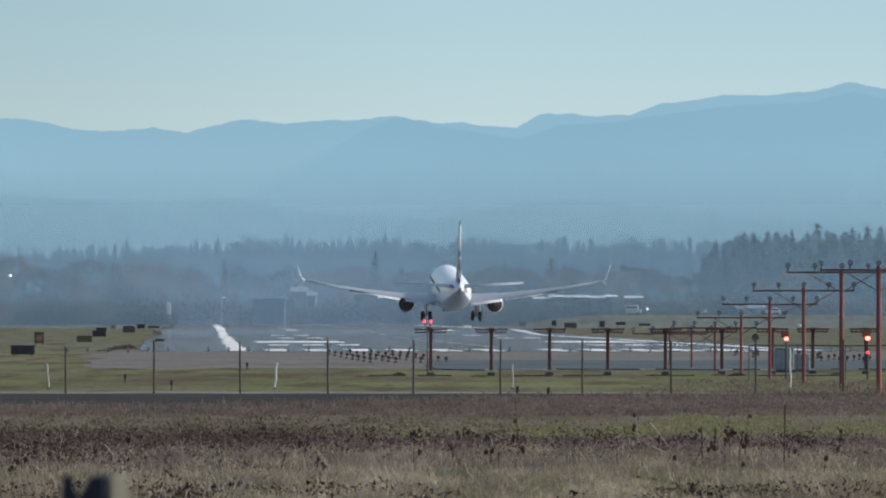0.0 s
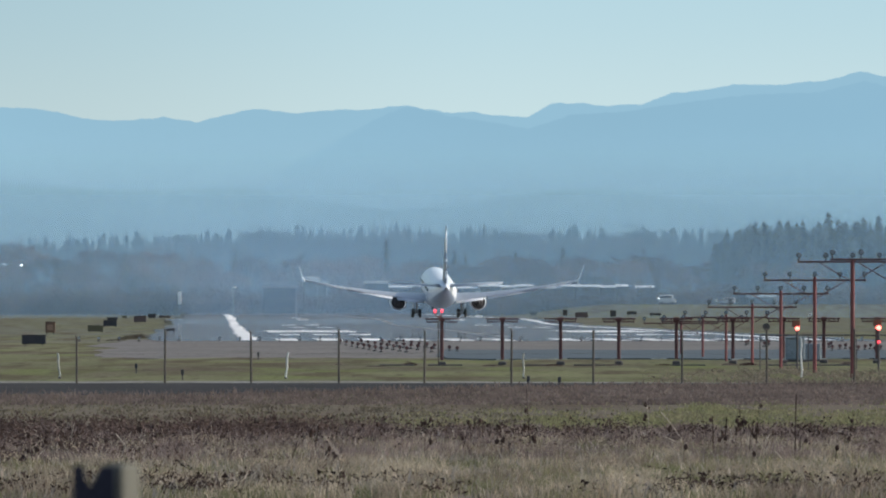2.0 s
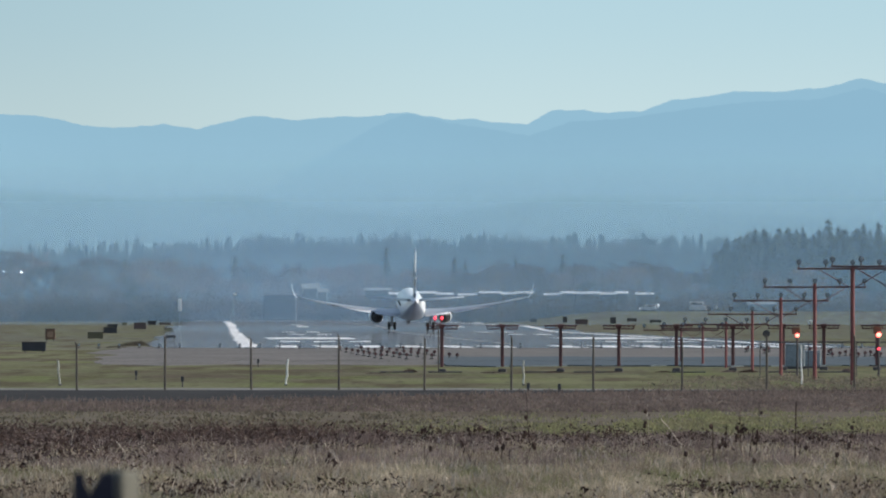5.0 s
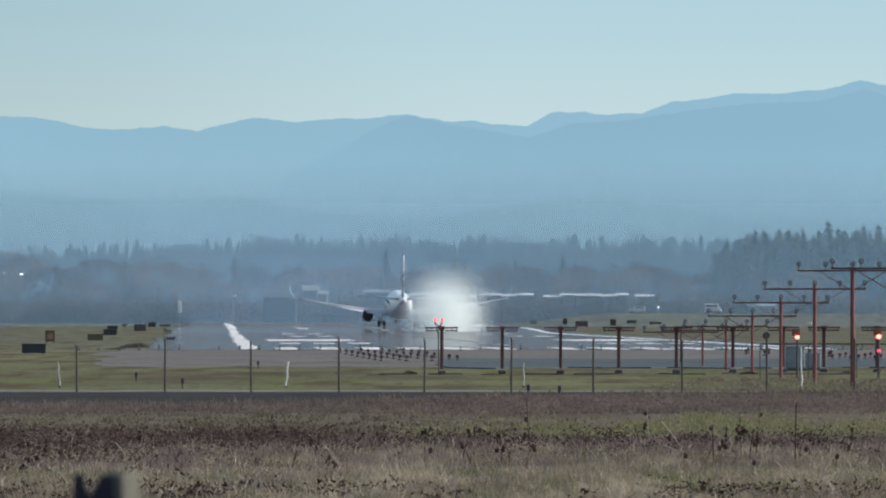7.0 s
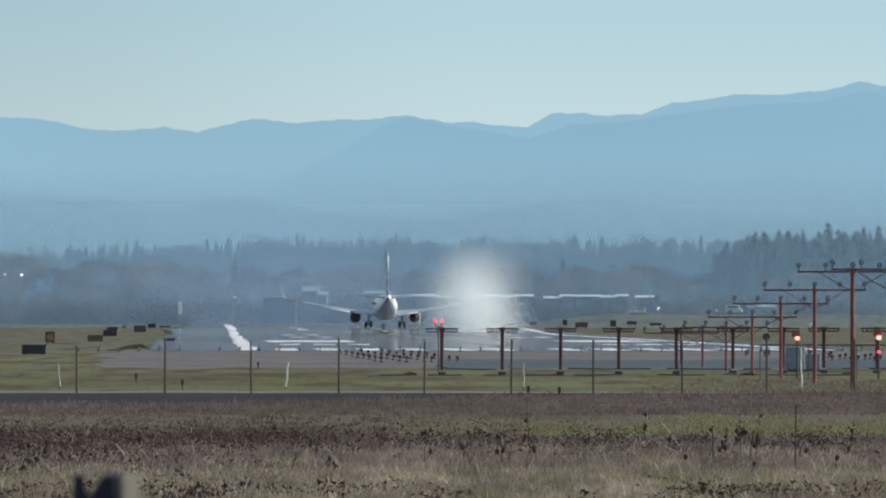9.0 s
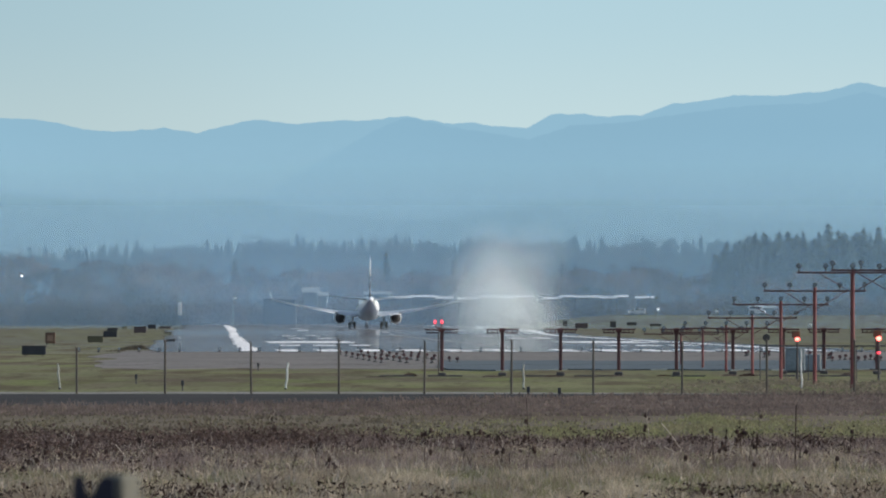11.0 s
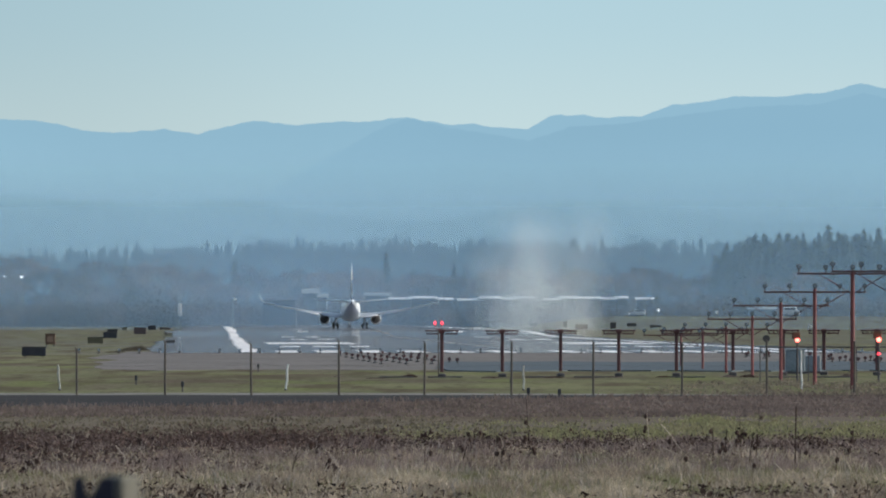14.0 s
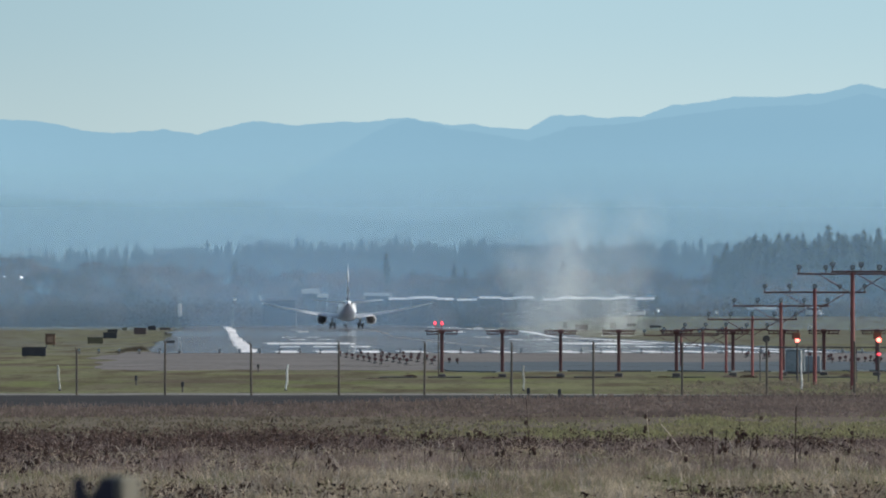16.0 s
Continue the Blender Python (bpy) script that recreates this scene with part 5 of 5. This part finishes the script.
def build_weeds():
    dark, pale = "dark dead weed stalk standing over grass", "pale broken weed stalk leaning over grass"
    weed(1407, 842, 1.24, 0.02, dark, M_SEED, 0, 1, 1, 0.013)
    weed(1262, 836, 0.82, -0.01, dark, M_SEED, 1, 2, 3, 0.011)
    weed(1283, 822, 0.68, 0.03, dark, M_SEED, 1, 3, 3)
    weed(1312, 826, 0.95, -0.03, dark, M_SEED, 2, 4, 4, 0.007)
    weed(1337, 822, 0.6, 0.05, dark, M_SEED, 1, 5, 3)
    weed(1325, 830, 0.7, 0.09, dark, M_SEED, 1, 6, 3, 0.007)
    weed(936, 796, 1.1, -0.06, dark, M_SEED, 1, 7, 1, 0.008)
    weed(1205, 802, 0.62, -0.42, pale, M_STALK, 0, 8, 1)
    weed(1218, 816, 0.27, -0.5, pale, M_STALK, 0, 9, 0)
    weed(1400, 856, 0.36, -0.28, pale, M_STALK, 0, 10, 0)
    weed(1357, 832, 0.22, 0.0, pale, M_STALK, 0, 11, 0, 0.016)
    weed(1420, 834, 0.14, 0.14, pale, M_STALK, 0, 12, 0)
    weed(341, 782, 0.36, -0.06, pale, M_STALK, 0, 13, 0)
    weed(42, 828, 0.24, 0.28, pale, M_STALK, 0, 14, 0, 0.012)
    weed(234, 834, 0.48, -0.3, pale, M_STALK, 0, 15, 1)
    weed(217, 832, 0.5, 0.16, pale, M_STALK, 0, 16, 1)
    weed(742, 798, 0.34, 0.2, dark, M_SEED, 3, 17, 4, 0.012)
    weed(838, 800, 0.4, 0.02, dark, M_SEED, 3, 18, 4, 0.013)
    weed(880, 800, 0.36, 0.0, dark, M_SEED, 1, 19, 3, 0.012)
    weed(920, 806, 0.3, -0.02, dark, M_SEED, 2, 20, 3, 0.014)
    weed(1150, 800, 0.75, -0.06, dark, M_STALK, 3, 21, 4, 0.006)
    weed(665, 796, 0.2, 0.1, dark, M_SEED, 2, 22, 3, 0.012)
    weed(478, 790, 0.3, -0.02, dark, M_SEED, 2, 23, 3, 0.012)
    weed(1343, 760, 0.55, 0.0, dark, M_SEED, 1, 24, 1, 0.008)
    weed(1310, 800, 0.4, 0.02, dark, M_SEED, 1, 25, 2, 0.01)
    rng = random.Random(77)
    for k in range(46):
        u, v = rng.uniform(20, 1550), rng.uniform(793, 850)
        weed(u, v, rng.uniform(0.22, 0.5), rng.uniform(-0.12, 0.12), dark if k % 4 else pale, (M_SEED, M_WEED, M_WEED, M_STALK)[k % 4], k % 3, 100 + k, rng.choice((1, 2, 3)), rng.uniform(0.006, 0.011))


def build_near_post():
    d = 26.0
    k = d / 17956.0
    t = tagged(empty("wooden_post", pose((196 - 784) * k, d, 0)), "weathered timber post with a dark forked metal plate", "post")
    top = EYE_Z - (843 - 562) * k
    part("timber", box_bm(0.072, 0.072, top + 0.3, (0.028, 0, -0.3), 0.006, None, pose(0, 0, 0, 0, 0, 45)), M_WOOD, t)
    bm = bmesh.new()
    prof = [(-0.094, -0.5), (0.012, -0.5), (0.012, -0.004), (-0.024, -0.006), (-0.038, -0.034), (-0.05, -0.056), (-0.062, -0.036), (-0.066, -0.002), (-0.094, -0.002)]
    a = [bm.verts.new((x, -0.085, top + z)) for x, z in prof]
    b = [bm.verts.new((x, -0.06, top + z)) for x, z in prof]
    n = len(prof)
    bm.faces.new(a)
    bm.faces.new(b)
    for i in range(n):
        bm.faces.new((a[i], a[(i + 1) % n], b[(i + 1) % n], b[i]))
    part("plate", bm, M_STRAP, t, "dark forked metal plate")


# ---------------------------------------------------------------- tyre smoke
PUFFS = []


def build_smoke():
    """Loose clouds of tiny pale flecks, each drifting as one piece."""
    m, nt, b = nodes_of("smoke_flecks")
    nt.nodes.remove(b)
    di = nt.nodes.new("ShaderNodeBsdfDiffuse")
    tl = nt.nodes.new("ShaderNodeBsdfTranslucent")
    for n in (di, tl):
        n.inputs["Color"].default_value = (0.92, 0.97, 0.96, 1)
    mx = nt.nodes.new("ShaderNodeMixShader")
    nt.links.new(di.outputs[0], mx.inputs[1])
    nt.links.new(tl.outputs[0], mx.inputs[2])
    nt.links.new(mx.outputs[0], nt.nodes["Material Output"].inputs["Surface"])
    rng = np.random.default_rng(21)
    for i in range(30):
        n = 20000
        c = rng.normal(0, 1, (n, 3))
        far = np.linalg.norm(c, axis=1)
        c *= np.where(far > 2.1, rng.uniform(0.2, 1.0, n) * 2.1 / far, 1.0)[:, None]
        c *= np.array([2.6, 1.8, 2.4])
        nrm = np.array([0.70, -0.71, 0.0]) + rng.normal(0, 0.38, (n, 3))
        nrm /= np.linalg.norm(nrm, axis=1)[:, None]
        e1 = np.cross(nrm, rng.normal(0, 1, (n, 3)))
        e1 /= np.linalg.norm(e1, axis=1)[:, None]
        e2 = np.cross(nrm, e1)
        s = rng.uniform(0.010, 0.021, n)[:, None]
        v = np.stack([c + e1 * s * 1.2, c - e1 * s * 0.6 + e2 * s, c - e1 * s * 0.6 - e2 * s], 1).reshape(-1, 3)
        faces = (np.arange(n)[:, None] * 3 + np.array([[0, 1, 2]])).tolist()
        ob = tagged(new("tyre_smoke", mesh_of("tyre_smoke", v.tolist(), faces, m)), "drifting puff of pale grey tyre smoke", "smoke", "tyre smoke puffs", "stuff")
        u, w = (0.37 + i * 0.7549) % 1.0, (0.11 + i * 0.5698) % 1.0
        r = np.array([0.5 * math.log((u + 0.02) / (1.02 - u)), rng.normal(0, 1), 0.8 * math.log((w + 0.03) / (1.03 - w))])
        PUFFS.append((ob, np.clip(r, -1.7, 1.7), i))


# seconds, centre x, centre z, spread across, spread up, turn of the flecks
SMOKE = [
    (5.3, -4.4, 1.0, 1.4, 0.5, 0), (5.8, -3.0, 1.5, 1.9, 0.8, 0), (6.3, -1.6, 2.2, 2.1, 1.1, 0), (7.0, -0.3, 3.0, 2.0, 1.5, 0), (8.0, 1.3, 3.9, 2.4, 2.1, 6),
    (9.0, 3.2, 4.7, 3.1, 2.7, 14), (10.2, 5.4, 5.2, 3.9, 3.2, 21), (11.5, 7.9, 5.7, 4.5, 3.7, 25), (12.5, 9.9, 6.1, 5.0, 4.1, 32), (14.5, 13.0, 6.8, 6.0, 4.6, 48), (16.0, 17.2, 7.3, 7.0, 5.0, 57),
]
SMOKE_Y = 1492.0


build_ground()
build_bank()
build_markings()
build_backdrop()
# added flat sheets that lay haze over the far rows
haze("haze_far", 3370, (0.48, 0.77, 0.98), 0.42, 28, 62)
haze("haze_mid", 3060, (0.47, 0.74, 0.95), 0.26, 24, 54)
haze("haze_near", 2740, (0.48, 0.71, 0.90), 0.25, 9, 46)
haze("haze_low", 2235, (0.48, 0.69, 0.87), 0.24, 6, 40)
build_woods()
build_far_buildings()
build_fence()
build_localizer()
build_approach_lights()
build_ground_lights()
build_signs()
build_small()
build_tussocks()
airliner = build_airliner()
car = far_vehicle("car", "small white car with lit headlights on the far road", "car", 4.3, 1.4, 1.2)
van = far_vehicle("van", "white delivery van on the far road", "van", 4.4, 2.2, 0.7)
build_verge()
build_weeds()
build_near_post()
build_smoke()

# seconds, x, y, height of the wheels, pitch, bank, heading to the left
FLIGHT = [
    (0.0, 2.2, 1158, 2.2, 4.0, 0.2, 2.5), (1.0, 0.9, 1214, 1.65, 3.9, 0.1, 2.4), (2.0, -0.5, 1276, 1.25, 3.8, 0.0, 2.4), (3.0, -1.8, 1338, 0.95, 3.3, 0.0, 2.3), (4.0, -3.25, 1418, 0.62, 2.7, 0.0, 2.2), (5.0, -4.7, 1496, 0.06, 2.7, 0.0, 1.9),
    (5.7, -5.5, 1547, 0.05, 2.6, 0.2, 1.9), (6.5, -6.35, 1600, 0.05, 2.4, 0.3, 1.9), (7.5, -7.7, 1655, 0.05, 1.4, 0.2, 1.9), (9.0, -9.8, 1722, 0.05, 0.0, 0.0, 1.6), (11.5, -14.4, 1850, 0.05, 0.0, 0.0, 1.4), (12.5, -16.1, 1905, 0.05, 0.0, 0.0, 1.3),
    (14.5, -18.7, 2015, 0.05, 0.0, 0.0, 1.3), (16.0, -19.7, 2075, 0.05, 0.0, 0.0, 1.3),
]


def motions():
    walk(airliner, [(t, pose(x, y, z + run_z(y), p, b, h)) for t, x, y, z, p, b, h in FLIGHT])
    k = 2720 / 17956.0
    z = BANK_TOP + 0.05
    walk(car, [(t, pose((u - 784) * k, 2720, z)) for t, u in ((0.0, 1386), (1.5, 1314), (2.5, 1260), (3.5, 1214), (4.2, 1180), (5.4, 1136), (6.4, 1128), (16.0, 1128))])
    walk(van, [(t, pose((u - 784) * 2726 / 17956.0, 2726, z, 0, 0, 180)) for t, u in ((0.0, 1140), (6.3, 1253), (7.0, 1262), (8.0, 1280), (9.0, 1299), (12.0, 1360), (16.0, 1440))])
    for ob, r, i in PUFFS:
        start = 4.75 + 0.9 * (i % 6) / 6
        hidden = pose(-4.6 + 0.8 * r[0], SMOKE_Y + 3 * r[1], -14)
        rows = [(0.0, hidden), (start, hidden)]
        low = i % 6 == 5
        for t, cx, cz, sx, sz, turn in SMOKE:
            if t < start + 0.3:
                continue
            if low:
                cx, cz, sz = cx + min(5.5, 1.2 * (t - 5.3)), cz * 0.5, sz * 0.5
            rows.append((t, pose(cx + sx * r[0], SMOKE_Y + 3 * r[1], max(0.5, cz + sz * r[2] * 1.1), 0, 0, turn if i % 2 else -turn * 0.2 + turn)))
        walk(ob, rows)


motions()
